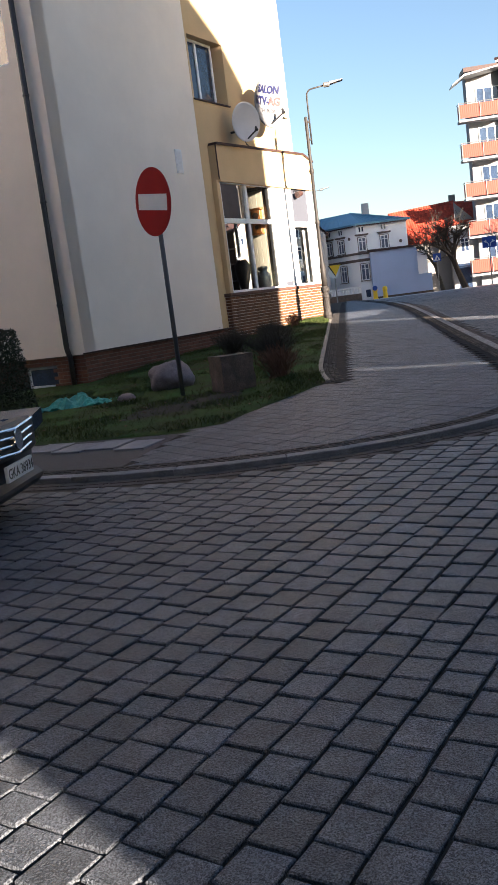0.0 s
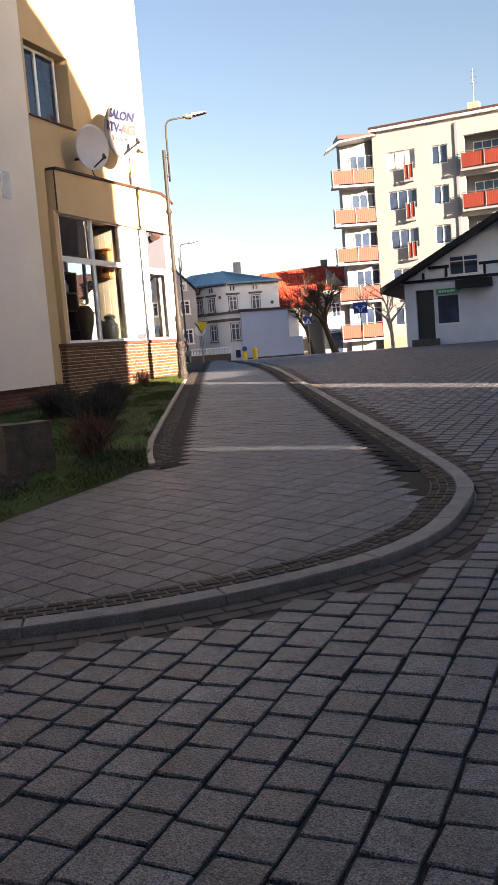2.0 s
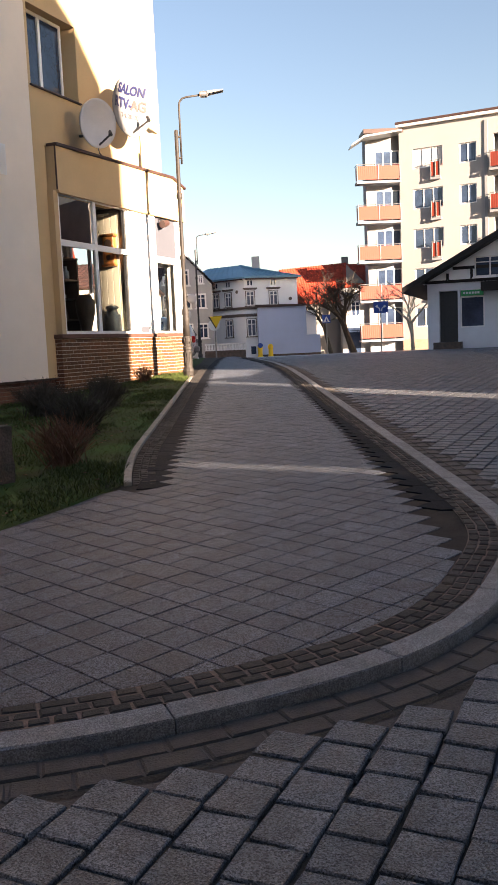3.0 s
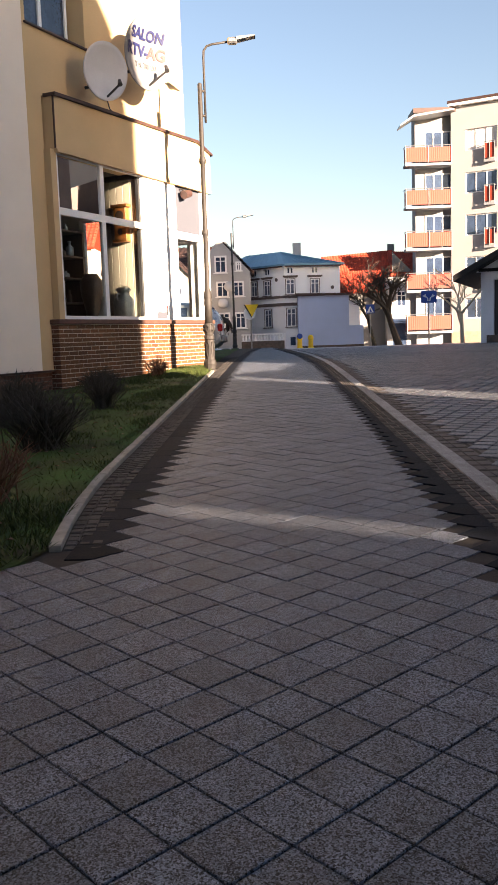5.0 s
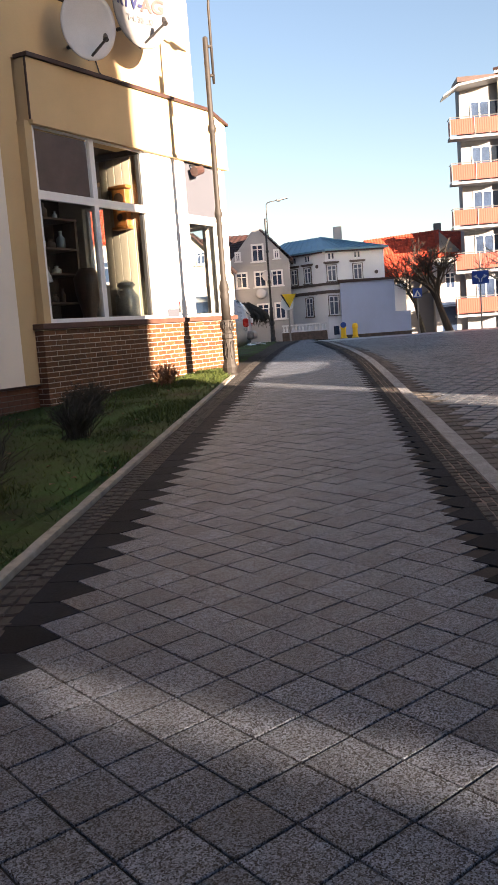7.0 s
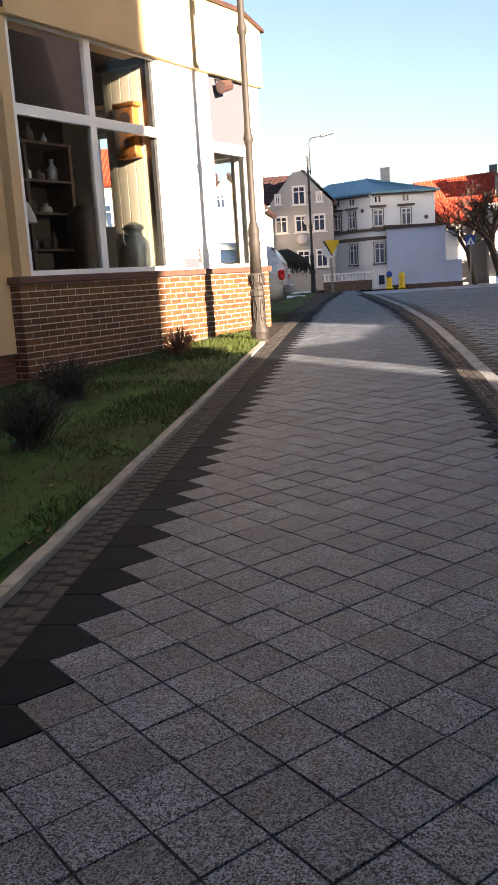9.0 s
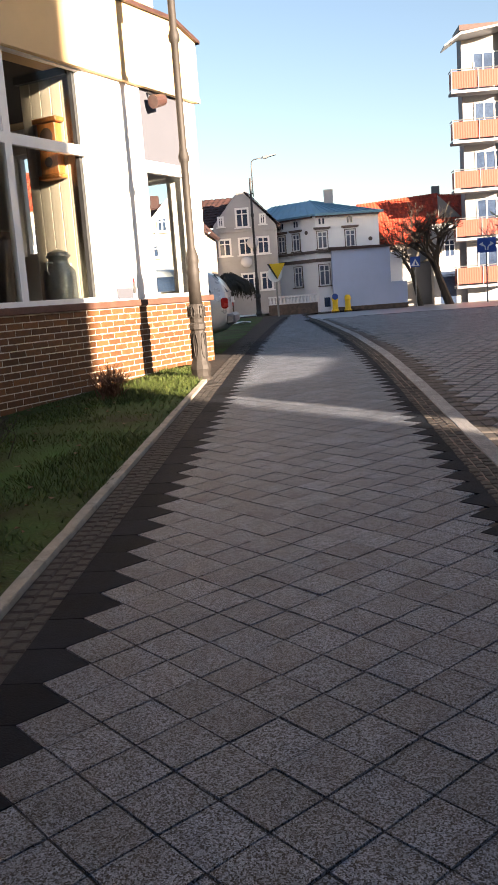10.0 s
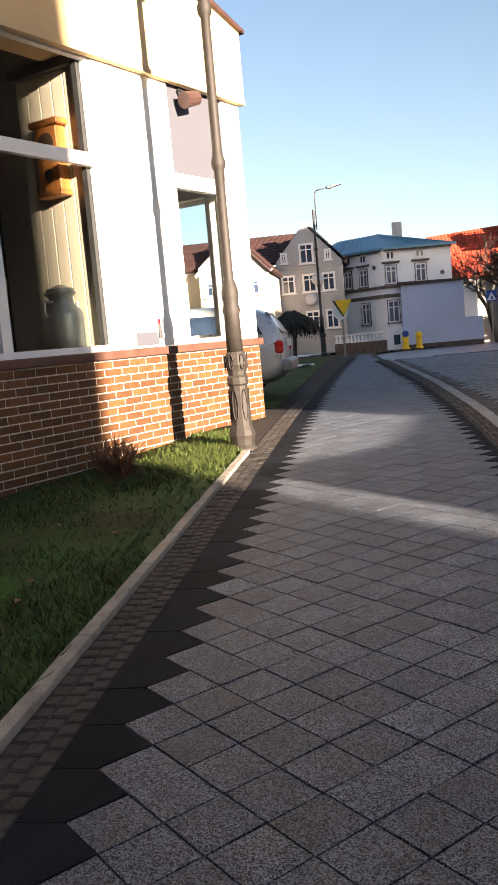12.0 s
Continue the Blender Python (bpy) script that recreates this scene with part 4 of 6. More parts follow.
for m, x, z in ((side_m, -0.75, 4.75), (front_m, 3.27, 4.15)):
    bm = bmesh.new()
    bmesh.ops.create_cone(bm, cap_ends=True, segments=16, radius1=0.12, radius2=0.12, depth=0.04, matrix=Matrix.Translation((x, -0.01, z)) @ Matrix.Rotation(radians(90), 4, "X"))
    b = part("round_vent", bm, BAND, wh)
    b.matrix_local = m

annex = thing("annex", "low pale blue annex against the white house", "annex", Matrix.Translation((2.42, 59.2, 0)))
box_part("wall", BLUER, annex, 0, 3.35, 0, 1.1, -0.1, 3.6)
bm = bmesh.new()
prism(bm, [(-0.15, 3.6), (3.5, 3.6), (3.5, 3.72), (-0.15, 3.8)], -0.15, 1.1)
part("roof", bm, FLASH, annex)
box_part("wall", BLUER, annex, 3.352, 4.3, 0.1, 0.5, -0.1, 1.6, label="low end wall")
box_part("wall", WHITER, annex, 3.352, 4.15, 0.9, 1.3, -0.1, 3.3, label="sunlit white wall behind the annex")
box_part("plinth", STONE, annex, -0.02, 4.3, -0.06, -0.002, -0.1, 0.35)

# grey gabled house
gh_ob = thing("grey_house", "grey rendered gabled house with white windows and a dark red roof", "house", Matrix.Translation((-2.5, 58.5, 0.3)))
bm = bmesh.new()
prism(bm, [(-1.75, 0), (1.85, 0), (1.85, 5.1), (0.28, 6.9), (0.28, 7.15), (-0.28, 7.15), (-0.28, 6.9), (-1.75, 5.15)], 0, 0.4)
part("gable_wall", bm, GREYR, gh_ob)
bm = bmesh.new()
box(bm, -8, -1.752, 0.6, 6, 0, 5.0)
box(bm, -1.7, 1.8, 0.402, 6, 0, 5.0)
part("wall", bm, GREYR, gh_ob)
tiled_roof(gh_ob, [(-8.2, 0.2, 5.0), (-1.5, 0.45, 5.2), (-0.2, 3.6, 7.0), (-8.2, 3.6, 7.0)], TILE_D, 10, 24)
tiled_roof(gh_ob, [(2.05, 0.0, 4.95), (2.05, 6, 4.95), (0.2, 6, 6.95), (0.2, 0.0, 6.95)], TILE_D, 8, 16)
for z in (3.12, 4.72):
    box_part("cornice", GREYR, gh_ob, -1.76, 1.86, -0.07, -0.002, z, z + 0.12)
for x, z, w, h in ((-0.42, 4.95, 0.72, 1.05), (-1.45, 5.05, 0.3, 0.55), (0.95, 5.05, 0.3, 0.55), (-1.5, 3.4, 0.68, 0.95), (-0.35, 3.4, 0.72, 0.95), (0.72, 3.4, 0.66, 0.95), (-1.5, 1.35, 0.68, 1.0), (-0.3, 1.35, 0.72, 1.0), (0.8, 1.35, 0.66, 1.0)):
    far_window(gh_ob, x, z, w, h, 0.0, surround=PVC)
for x, z, r in ((0.45, 4.05, 0.33), (0.02, 3.0, 0.34)):
    sd = thing("satellite_dish", "small round satellite dish on a grey house", "satellite dish", Matrix.Translation((-2.5 + x, 58.3, 0.3 + z)))
    bm = bmesh.new()
    lathe(bm, [(0.02, 0.1), (r * 0.6, 0.06), (r, 0.0), (r * 0.98, -0.02)], 20)
    bmesh.ops.rotate(bm, verts=bm.verts, matrix=Matrix.Rotation(radians(80), 3, "X"))
    part("reflector", bm, DISH, sd, smooth=True)
    bm = bmesh.new()
    tube(bm, [(0, -0.02, 0), (0, 0.24, -0.1)], 0.03, 6)
    part("bracket", bm, DARKM, sd)
# sunlit white house further left
lit = thing("sunlit_house", "sunlit cream gabled house with a dark red roof", "house", Matrix.Translation((-5.72, 52, 0.3)))
bm = bmesh.new()
prism(bm, [(-1.7, -0.5), (1.65, -0.5), (1.65, 4.5), (0, 6.2), (-1.7, 4.7)], 0, 0.4)
part("gable_wall", bm, PLAIN2, lit)
bm = bmesh.new()
box(bm, -7, -1.702, 0.8, 6, -0.5, 4.6)
box(bm, -1.65, 1.6, 0.402, 6, -0.5, 4.5)
part("wall", bm, PLAIN2, lit)
tiled_roof(lit, [(1.85, -0.2, 4.35), (1.85, 6, 4.35), (0, 6, 6.3), (0, -0.2, 6.3)], TILE_D, 8, 20)
tiled_roof(lit, [(-7, 0.4, 4.6), (-1.6, 0.5, 4.75), (-0.05, 3.6, 6.25), (-7, 3.6, 6.25)], TILE_D, 10, 24)
for s in (-1, 1):
    bm = bmesh.new()
    tube(bm, [(s * 1.85, -0.06, 4.3), (0, -0.06, 6.22)], 0.07, 6)
    part("verge_board", bm, WHITE, lit)
box_part("chimney", TILE_D, lit, -1.5, -1.1, 3.2, 3.7, 5.9, 6.7)
for x, z, w, h in ((0.6, 3.25, 0.6, 0.65), (-1.35, 3.3, 0.6, 0.65), (-0.75, 4.55, 0.5, 0.7), (0.15, 4.55, 0.5, 0.7), (0.6, 1.2, 0.6, 1.0), (-1.35, 1.2, 0.6, 1.0)):
    far_window(lit, x, z, w, h)
yard = thing("yard_house", "cream house with an orange tiled roof behind the shop", "house", Matrix.Translation((-14.5, 50, 0.3)))
box_part("wall", PLAIN2, yard, 0, 5.2, 0, 5, -0.5, 6.0)
tiled_roof(yard, [(-0.2, -0.3, 5.95), (5.4, -0.3, 5.95), (5.4, 2.5, 8.0), (-0.2, 2.5, 8.0)], TILE, 10, 24)
tiled_roof(yard, [(5.4, 5.3, 5.95), (-0.2, 5.3, 5.95), (-0.2, 2.5, 8.0), (5.4, 2.5, 8.0)], TILE, 10, 24)
for x in (0.8, 2.3, 3.8):
    for z in (1.2, 3.8):
        far_window(yard, x, z, 0.8, 1.2)

# planter wall before the white house
pl = thing("garden_wall", "dark stone garden wall with a pale balustrade and flowers", "garden wall", Matrix.Translation((-1.3, 56.2, 0.15)))
box_part("wall_base", STONE, pl, 0, 2.7, 0, 0.4, -0.1, 0.62)
box_part("rail", SIGNW, pl, 0.0, 2.7, 0.05, 0.3, 1.0, 1.08)
box_part("rail", SIGNW, pl, 0.0, 2.7, 0.05, 0.3, 0.622, 0.68)
for i in range(14):
    bm = bmesh.new()
    lathe(bm, [(0.05, 0.682), (0.07, 0.78), (0.04, 0.9), (0.05, 0.998)], 8, (0.1 + i * 0.19, 0.17, 0))
    part("baluster", bm, SIGNW, pl)

# house with the red tiled roof
rh = thing("red_roof_house", "old house with a bright red tiled roof", "house", Matrix.Translation((4.85, 62.6, 0.05)) @ Matrix.Diagonal((0.95, 0.6, 0.95, 1)))
bm = bmesh.new()
box(bm, 0.0, 6.2, 0.8, 8, 0, 4.1)
prism(bm, [(4.6, 0), (6.3, 0), (6.3, 5.2), (4.6, 6.9)], 0.6, 0.8)
part("wall", bm, PLAIN, rh)
tiled_roof(rh, [(0.2, 0.4, 4.15), (4.4, 0.2, 4.0), (4.9, 3.6, 7.2), (-0.5, 3.6, 6.85)], TILE, 14, 26)
tiled_roof(rh, [(4.45, 0.2, 5.2), (6.9, 0.3, 5.2), (6.6, 3.4, 7.0), (4.5, 3.4, 7.1)], TILE, 8, 14)
box_part("chimney", PLAIN, rh, 4.6, 5.1, 4.2, 4.8, 6.5, 7.7)
bm = bmesh.new()
box(bm, 4.0, 6.4, -1.2, 0.58, 0, 5.0)
part("wall", bm, APT, rh, "sunlit cream gable")
for z in (2.9,):
    far_window(rh, 4.7, z, 0.7, 1.1, -1.2)
box_part("doorway", PANE, rh, 4.4, 5.4, -1.22, -1.1, 0, 2.0)

# apartment block
A0 = (12.9, 61.0)
apt = thing("apartment_block", "five storey cream apartment block with orange balconies", "apartment block", frame_at(A0[0], A0[1], 0.05, 0.88, -0.47))
STOREY = 2.74
holes = []
for i in range(5):
    z = 1.75 + i * STOREY
    holes += [(0.95, 3.05, z, z + 1.35), (4.2, 5.35, z, z + 1.3), (12.2, 13.4, z, z + 1.3)]
loggias = [(6.5, 9.4, 1.15 + i * STOREY, 1.15 + i * STOREY + 2.25) for i in range(1, 5)]
bm = bmesh.new()
wall_sheet(bm, 0, 26, 0.9, 15.6, 0, 0.35, holes + loggias)
part("wall", bm, APT, apt)
bm = bmesh.new()
box(bm, 0, 6.2, 0.36, 11, 0, 15.55)
box(bm, 9.7, 26, 0.36, 11, 0, 15.55)
box(bm, 6.2, 9.7, 1.3, 11, 0, 15.55)
for i in range(1, 6):
    box(bm, 6.201, 9.699, 0.36, 1.299, 0.9 + i * STOREY, 1.14 + i * STOREY)
part("wall", bm, APTG, apt)
box_part("plinth", SILL, apt, 0, 26, -0.03, 0.35, -0.2, 0.898)
box_part("roof", FLASH, apt, -0.15, 26, -0.35, 11, 15.802, 15.95, label="flat roof with a dark red edge")
box_part("fascia_board", WHITE, apt, -0.1, 26, -0.3, -0.01, 15.62, 15.8)
box_part("cornice", APT, apt, -0.05, 26, 0.0, 10.9, 15.601, 15.8)
box_part("downpipe", APTG, apt, 5.9, 6.1, -0.08, -0.002, 0.5, 15.3)
box_part("chimney", SILL, apt, 6.3, 7.1, 3, 4, 15.95, 17.2)
bm = bmesh.new()
tube(bm, [(6.7, 3.5, 17.2), (6.7, 3.5, 19.6)], 0.03, 6)
for z in (18.6, 19.0, 19.4):
    tube(bm, [(6.4, 3.5, z), (7.0, 3.5, z)], 0.015, 5)
part("aerial", bm, GALV, apt, "thin roof aerial")
for h in holes:
    far_window(apt, h[0], h[2], h[1] - h[0], h[3] - h[2], 0.16, bars=2 if h[1] - h[0] > 1.6 else 1, pane=CURTAIN if (h[0] < 1 and h[2] > 12) else PANE, transom=False)


def balcony(parent, x0, x1, y0, z, label=""):
    b = part("balcony", bmesh.new(), None, parent, label)
    bm = bmesh.new()
    box(bm, x0, x1, y0, -0.001, z - 0.16, z)
    b.data = mesh_of("balcony", bm, APTG)
    bm = bmesh.new()
    n = max(2, int((x1 - x0) / 1.2))
    for i in range(n + 1):
        x = x0 + 0.03 + (x1 - x0 - 0.06) * i / n
        tube(bm, [(x, y0 + 0.04, z), (x, y0 + 0.04, z + 1.12)], 0.03, 5)
    tube(bm, [(x0, y0 + 0.04, z + 1.12), (x1, y0 + 0.04, z + 1.12)], 0.03, 5)
    tube(bm, [(x0 + 0.03, y0, z + 1.12), (x0 + 0.03, 0, z + 1.12)], 0.03, 5)
    tube(bm, [(x1 - 0.03, y0, z + 1.12), (x1 - 0.03, 0, z + 1.12)], 0.03, 5)
    part("railing", bm, GALV, b)
    bm = bmesh.new()
    n = int((x1 - x0 - 0.1) / 0.07)
    path = [(x0 + 0.05, -0.1)] + [(x0 + 0.05 + (x1 - x0 - 0.1) * i / n, y0 + 0.06 + 0.005 * (i % 2)) for i in range(n + 1)] + [(x1 - 0.05, -0.1)]
    lo = [bm.verts.new((px, py, z + 0.1)) for px, py in path]
    hi = [bm.verts.new((px, py, z + 1.03)) for px, py in path]
    for i in range(len(path) - 1):
        bm.faces.new((lo[i], lo[i + 1], hi[i + 1], hi[i]))
    part("screen", bm, ORANGE, b, "orange corrugated sheets")
    return b


for i in range(1, 5):
    balcony(apt, 2.25, 2.95, -0.3, 1.0 + i * STOREY)
    balcony(apt, 6.3, 9.5, -0.5, 1.1 + i * STOREY)
    far_window(apt, 6.9, 1.5 + i * STOREY, 1.9, 1.6, 1.3, bars=2, sill=False)
# balcony tower on the left of the block
tower = thing("balcony_tower", "recessed grey stair end with stacked orange balconies", "apartment block", Matrix.Translation((10.5, 61.2, 0.05)))
bm = bmesh.new()
box(bm, 0.1, 2.6, 0.3, 1.6, 0, 15.3)
part("wall", bm, APTG, tower)
for i in range(5):
    z = 1.0 + i * STOREY
    balcony(tower, -0.75, 2.3, -1.0, z)
    far_window(tower, 0.75, z + 0.3, 1.75, 1.95, 0.3, bars=2, sill=False)
box_part("roof", FLASH, tower, -0.1, 2.7, -0.4, 1.7, 15.302, 15.6)
bm = bmesh.new()
prism(bm, [(-1.1, 14.4), (-0.2, 15.0), (2.4, 15.3), (2.4, 15.2), (-0.2, 14.85), (-1.1, 14.3)], -1.3, 0.2)
part("awning", bm, GALV, tower, "grey sheet awning over the top balcony")

# low shop pavilion under a big dark gable
hut = thing("shop_pavilion", "pale shop pavilion with a dark overhanging gable roof", "shop", Matrix.Translation((9.7, 40, 0.8)) @ pose(0, 0, 0, 0, 0, -20))
bm = bmesh.new()
wall_sheet(bm, 0, 9.6, -0.6, 2.75, 0, 0.3, [(0.55, 1.4, 0.0, 2.4), (1.52, 2.62, 0.65, 2.38), (4.6, 6.6, 0.65, 2.38)])
part("wall", bm, HUTW, hut)
box_part("wall", HUTW, hut, 0.0, 9.6, 0.302, 8, -0.6, 2.7)
bm = bmesh.new()
prism(bm, [(-0.2, 2.75), (9.8, 2.75), (4.8, 5.45)], -0.05, 0.25)
part("gable", bm, WHITER, hut)
for x0, x1, z in ((-0.1, 9.7, 2.752), (1.2, 8.4, 3.35)):
    box_part("beam", HUTR, hut, x0, x1, -0.1, -0.051, z, z + 0.14)
for x in (0.9, 2.0, 3.8, 5.7, 7.6):
    box_part("post", HUTR, hut, x, x + 0.12, -0.098, -0.052, 2.9, 3.35 if x > 1 else 3.2)
for s in (-1, 1):
    bm = bmesh.new()
    prism(bm, [(4.8, 5.75), (4.8 + s * 5.85, 2.6), (4.8 + s * 5.85, 2.35), (4.8, 5.45)], -1.1, 8.4)
    part("roof", bm, HUTR, hut, "dark felt roof slope")
far_window(hut, 2.2, 2.95, 1.4, 0.95, -0.06, bars=1)
glazed(hut, 1.52, 2.62, 0.65, 2.1, 0.08, (), (), 0.06, pane=PANE)
sg = box_part("shop_sign", GREENS, hut, 1.56, 2.58, -0.03, 0.08, 2.12, 2.38, label="green lit shop sign")
for i in range(6):
    box_part("sign_lettering", SIGNW, sg, 1.66 + i * 0.13, 1.75 + i * 0.13, -0.036, -0.031, 2.2, 2.3)
box_part("door", DARKM, hut, 0.57, 1.38, 0.2, 0.25, 0.0, 2.38)
box_part("awning", HUTR, hut, 2.5, 4.2, -0.8, -0.1, 2.3, 2.7)
box_part("steps", STONE, hut, 0.3, 1.6, -0.6, -0.002, -0.6, 0.0)

# unseen walls added behind and to the side to block sun, sky and reflections
def sun_blocker(name, outline, v, thick=4.0, base=-1.0):
    """An unseen wall added to block sun, across its bearing: outline of (across, height), v towards the sun."""
    bm = bmesh.new()
    c, s = 0.682, -0.731
    ends = [p for p in [(outline[0][0], base)] + list(outline) + [(outline[-1][0], base)]]
    ends = [p for i, p in enumerate(ends) if p != ends[i - 1]]
    rings = [[bm.verts.new((vv * c - u * s, vv * s + u * c, h)) for u, h in ends] for vv in (v, v + thick)]
    n = len(ends)
    bm.faces.new(rings[0])
    bm.faces.new(rings[1][::-1])
    for i in range(n):
        bm.faces.new((rings[0][i], rings[1][i], rings[1][(i + 1) % n], rings[0][(i + 1) % n]))
    return single(name, bm, PLAIN, "unseen wall added to block and shape the sunlight", "wall", kind="structure")


RISE = math.tan(SUN_EL) * 25
# profiles cut so that their shadows leave the lit wall and ground patches
sun_blocker("wall_south_1", [(-3.9, 13 + RISE), (4, 11 + RISE), (8.7, 8.2 + RISE), (9.5, 7.7 + RISE), (10.35, 6.8 + RISE), (10.74, 5.2 + RISE), (10.74, 3.95), (10.45, 3.8)], 10.2, 0.5, 2.98)
sun_blocker("wall_south_3", [(-3.9, 2.5), (10.78, 2.5)], 10.2, 0.5)
# slit added between these two; its sun band stands in for window-reflected light
sun_blocker("wall_south_4", [(-3.9, 2.98), (3.71, 2.98), (4.61, 2.5)], 10.2, 0.06, 2.5)
sun_blocker("wall_south_5", [(4.79, 2.5), (3.89, 2.98), (10.45, 2.98)], 10.2, 0.06, 2.5)
# low added walls: their shadow tips bound the lit patch by the lamp
sun_blocker("wall_east_1", [(11.1, 2.42), (11.45, 2.42)], -2.0, 0.3)
sun_blocker("wall_east_2", [(11.45, 2.35), (12.6, 2.35), (14.0, 2.6)], -2.5, 0.3)
sun_blocker("wall_east_3", [(14.0, 7.0), (32.9, 7.5), (33.0, 11.5), (36.6, 11.5)], 6.0, 3.0)
# out-of-view block added to shade the white house and fill reflections
bm = bmesh.new()
box(bm, 19.5, 22.5, 37.5, 45.3, -1, 13.8)
single("wall_east_4", bm, PLAIN2, "unseen pale block added to shade the far houses and be reflected", "wall", kind="structure")
# unseen dark block added so that the shop glass reflects little light
bm = bmesh.new()
prism(bm, [(17, -1), (28.2, -1), (28.2, 7.5), (27.2, 7.5), (27.1, 5.6), (25.2, 5.6), (25.1, 10), (17, 10)], 15, 20)
bmesh.ops.rotate(bm, verts=bm.verts, matrix=Matrix.Rotation(radians(90), 3, "Z"))
bmesh.ops.translate(bm, verts=bm.verts, vec=(33, 0, 0))
single("wall_east_5", bm, BAND, "unseen dark block added to dim the shop window's reflections", "wall", kind="structure")
# tall block added out of view to darken the left side's sky light
bm = bmesh.new()
box(bm, -26, 0, -3, 0, -1.5, 13)
single("wall_west_1", bm, PLAIN, "unseen tall block added to cut sky light on the left", "wall", frame_at(-6.5, -6.5, 0, 0.92, -0.39), kind="structure")
sun_blocker("wall_east_6", [(36.6, 12.3), (39.6, 12.3)], -17.0, 1.0)
sun_blocker("wall_south_6", [(-9.0, 14.0), (-3.9, 14.0)], 10.2, 0.5, 1.9)
# unseen wall added with its unlit face to the shop glass
bm = bmesh.new()
box(bm, 24, 25, 24, 41, -1, 10.5)
single("wall_east_7", bm, PLAIN, "unseen wall added to keep sky out of the shop window's reflections", "wall", kind="structure")
sun_blocker("wall_south_2", [(-60.0, 14.0), (-9.0, 14.0)], 12.0)

# ---- signs ----
no_entry = thing("road_sign", "round red no entry sign on a grey post", "road sign", Matrix.Translation((-3.12, 6.25, level(-3.12, 6.25) - 0.03)) @ pose(0, 0, 0, 0, 0, -48))
bm = bmesh.new()
tube(bm, [(0, 0, -0.2), (0, 0, 3.2)], 0.033, 12)
part("post", bm, POSTG, no_entry, smooth=True)
bm = bmesh.new()
bmesh.ops.create_cone(bm, cap_ends=True, segments=48, radius1=0.47, radius2=0.47, depth=0.012, matrix=Matrix.Translation((0, -0.05, 2.8)) @ Matrix.Rotation(radians(90), 4, "X"))
part("plate", bm, RED, no_entry)
bm = bmesh.new()
box(bm, -0.38, 0.38, -0.0605, -0.0575, 2.69, 2.91)
bmesh.ops.rotate(bm, verts=bm.verts, cent=(0, -0.06, 2.8), matrix=Matrix.Rotation(radians(9), 3, "Y"))
part("bar", bm, SIGNW, no_entry)

def post_sign(x, y, height, label, plate_fn):
    ob = thing("road_sign", label, "road sign", Matrix.Translation((x, y, level(x, y) - 0.075)), group="far road signs")
    bm = bmesh.new()
    tube(bm, [(0, 0, 0), (0, 0, height)], 0.035, 8)
    part("post", bm, GALV, ob)
    plate_fn(ob, height)
    return ob


def crossing(ob, h):
    box_part("plate", BLUE, ob, -0.27, 0.27, -0.06, -0.04, h - 0.58, h - 0.02)
    bm = bmesh.new()
    prism(bm, [(-0.23, h - 0.52), (0.23, h - 0.52), (0, h - 0.12)], -0.066, -0.061)
    part("triangle", bm, SIGNW, ob)
    bm = bmesh.new()
    prism(bm, [(-0.05, h - 0.48), (0.09, h - 0.48), (0.02, h - 0.25)], -0.07, -0.067)
    part("symbol", bm, BLUE, ob)


def arrows(ob, h):
    box_part("plate", BLUE, ob, -0.42, 0.42, -0.06, -0.04, h - 0.68, h - 0.02)
    for s in (-1, 1):
        bm = bmesh.new()
        tube(bm, [(0.05 * s, -0.064, h - 0.58), (0.07 * s, -0.064, h - 0.42), (0.2 * s, -0.064, h - 0.3)], 0.028, 4)
        prism(bm, [(0.17 * s, h - 0.2), (0.17 * s, h - 0.4), (0.34 * s, h - 0.3)], -0.068, -0.062)
        part("arrow", bm, SIGNW, ob)


def yielding(ob, h):
    bm = bmesh.new()
    bmesh.ops.create_cone(bm, cap_ends=True, segments=24, radius1=0.28, radius2=0.28, depth=0.01, matrix=Matrix.Translation((-0.05, -0.045, h - 0.4)) @ Matrix.Rotation(radians(90), 4, "X"))
    part("disc", bm, SIGNW, ob)
    bm = bmesh.new()
    prism(bm, [(-0.32, h), (0.36, h), (0.03, h - 0.6)], -0.07, -0.055)
    part("triangle", bm, YELLOW, ob)
    bm = bmesh.new()
    prism(bm, [(-0.32, h), (-0.24, h), (0.05, h - 0.55), (0.03, h - 0.6)], -0.074, -0.071)
    part("edge", bm, DARKM, ob)


post_sign(6.9, 57, 2.75, "blue pedestrian crossing sign on a grey post", crossing)
post_sign(9.1, 49, 2.95, "blue sign with two white arrows", arrows)
post_sign(-0.45, 41, 2.05, "yellow triangular sign with a white disc on a post", yielding)

for x, y, plate in ((2.35, 56, True), (3.05, 56.2, False)):
    bo = thing("bollard", "short yellow traffic bollard", "bollard", Matrix.Translation((x, y, level(x, y) - 0.075)), group="yellow bollards")
    bm = bmesh.new()
    lathe(bm, [(0.22, 0), (0.22, 0.12), (0.16, 0.16), (0.145, 0.6), (0.18, 0.7), (0.16, 0.85), (0.08, 0.93)], 12)
    part("bollard_body", bm, YELLOW, bo)
    if plate:
        bm = bmesh.new()
        bmesh.ops.create_cone(bm, cap_ends=True, segments=20, radius1=0.17, radius2=0.17, depth=0.02, matrix=Matrix.Translation((0, -0.2, 0.86)) @ Matrix.Rotation(radians(90), 4, "X"))
        part("plate", bm, BLUE, bo)


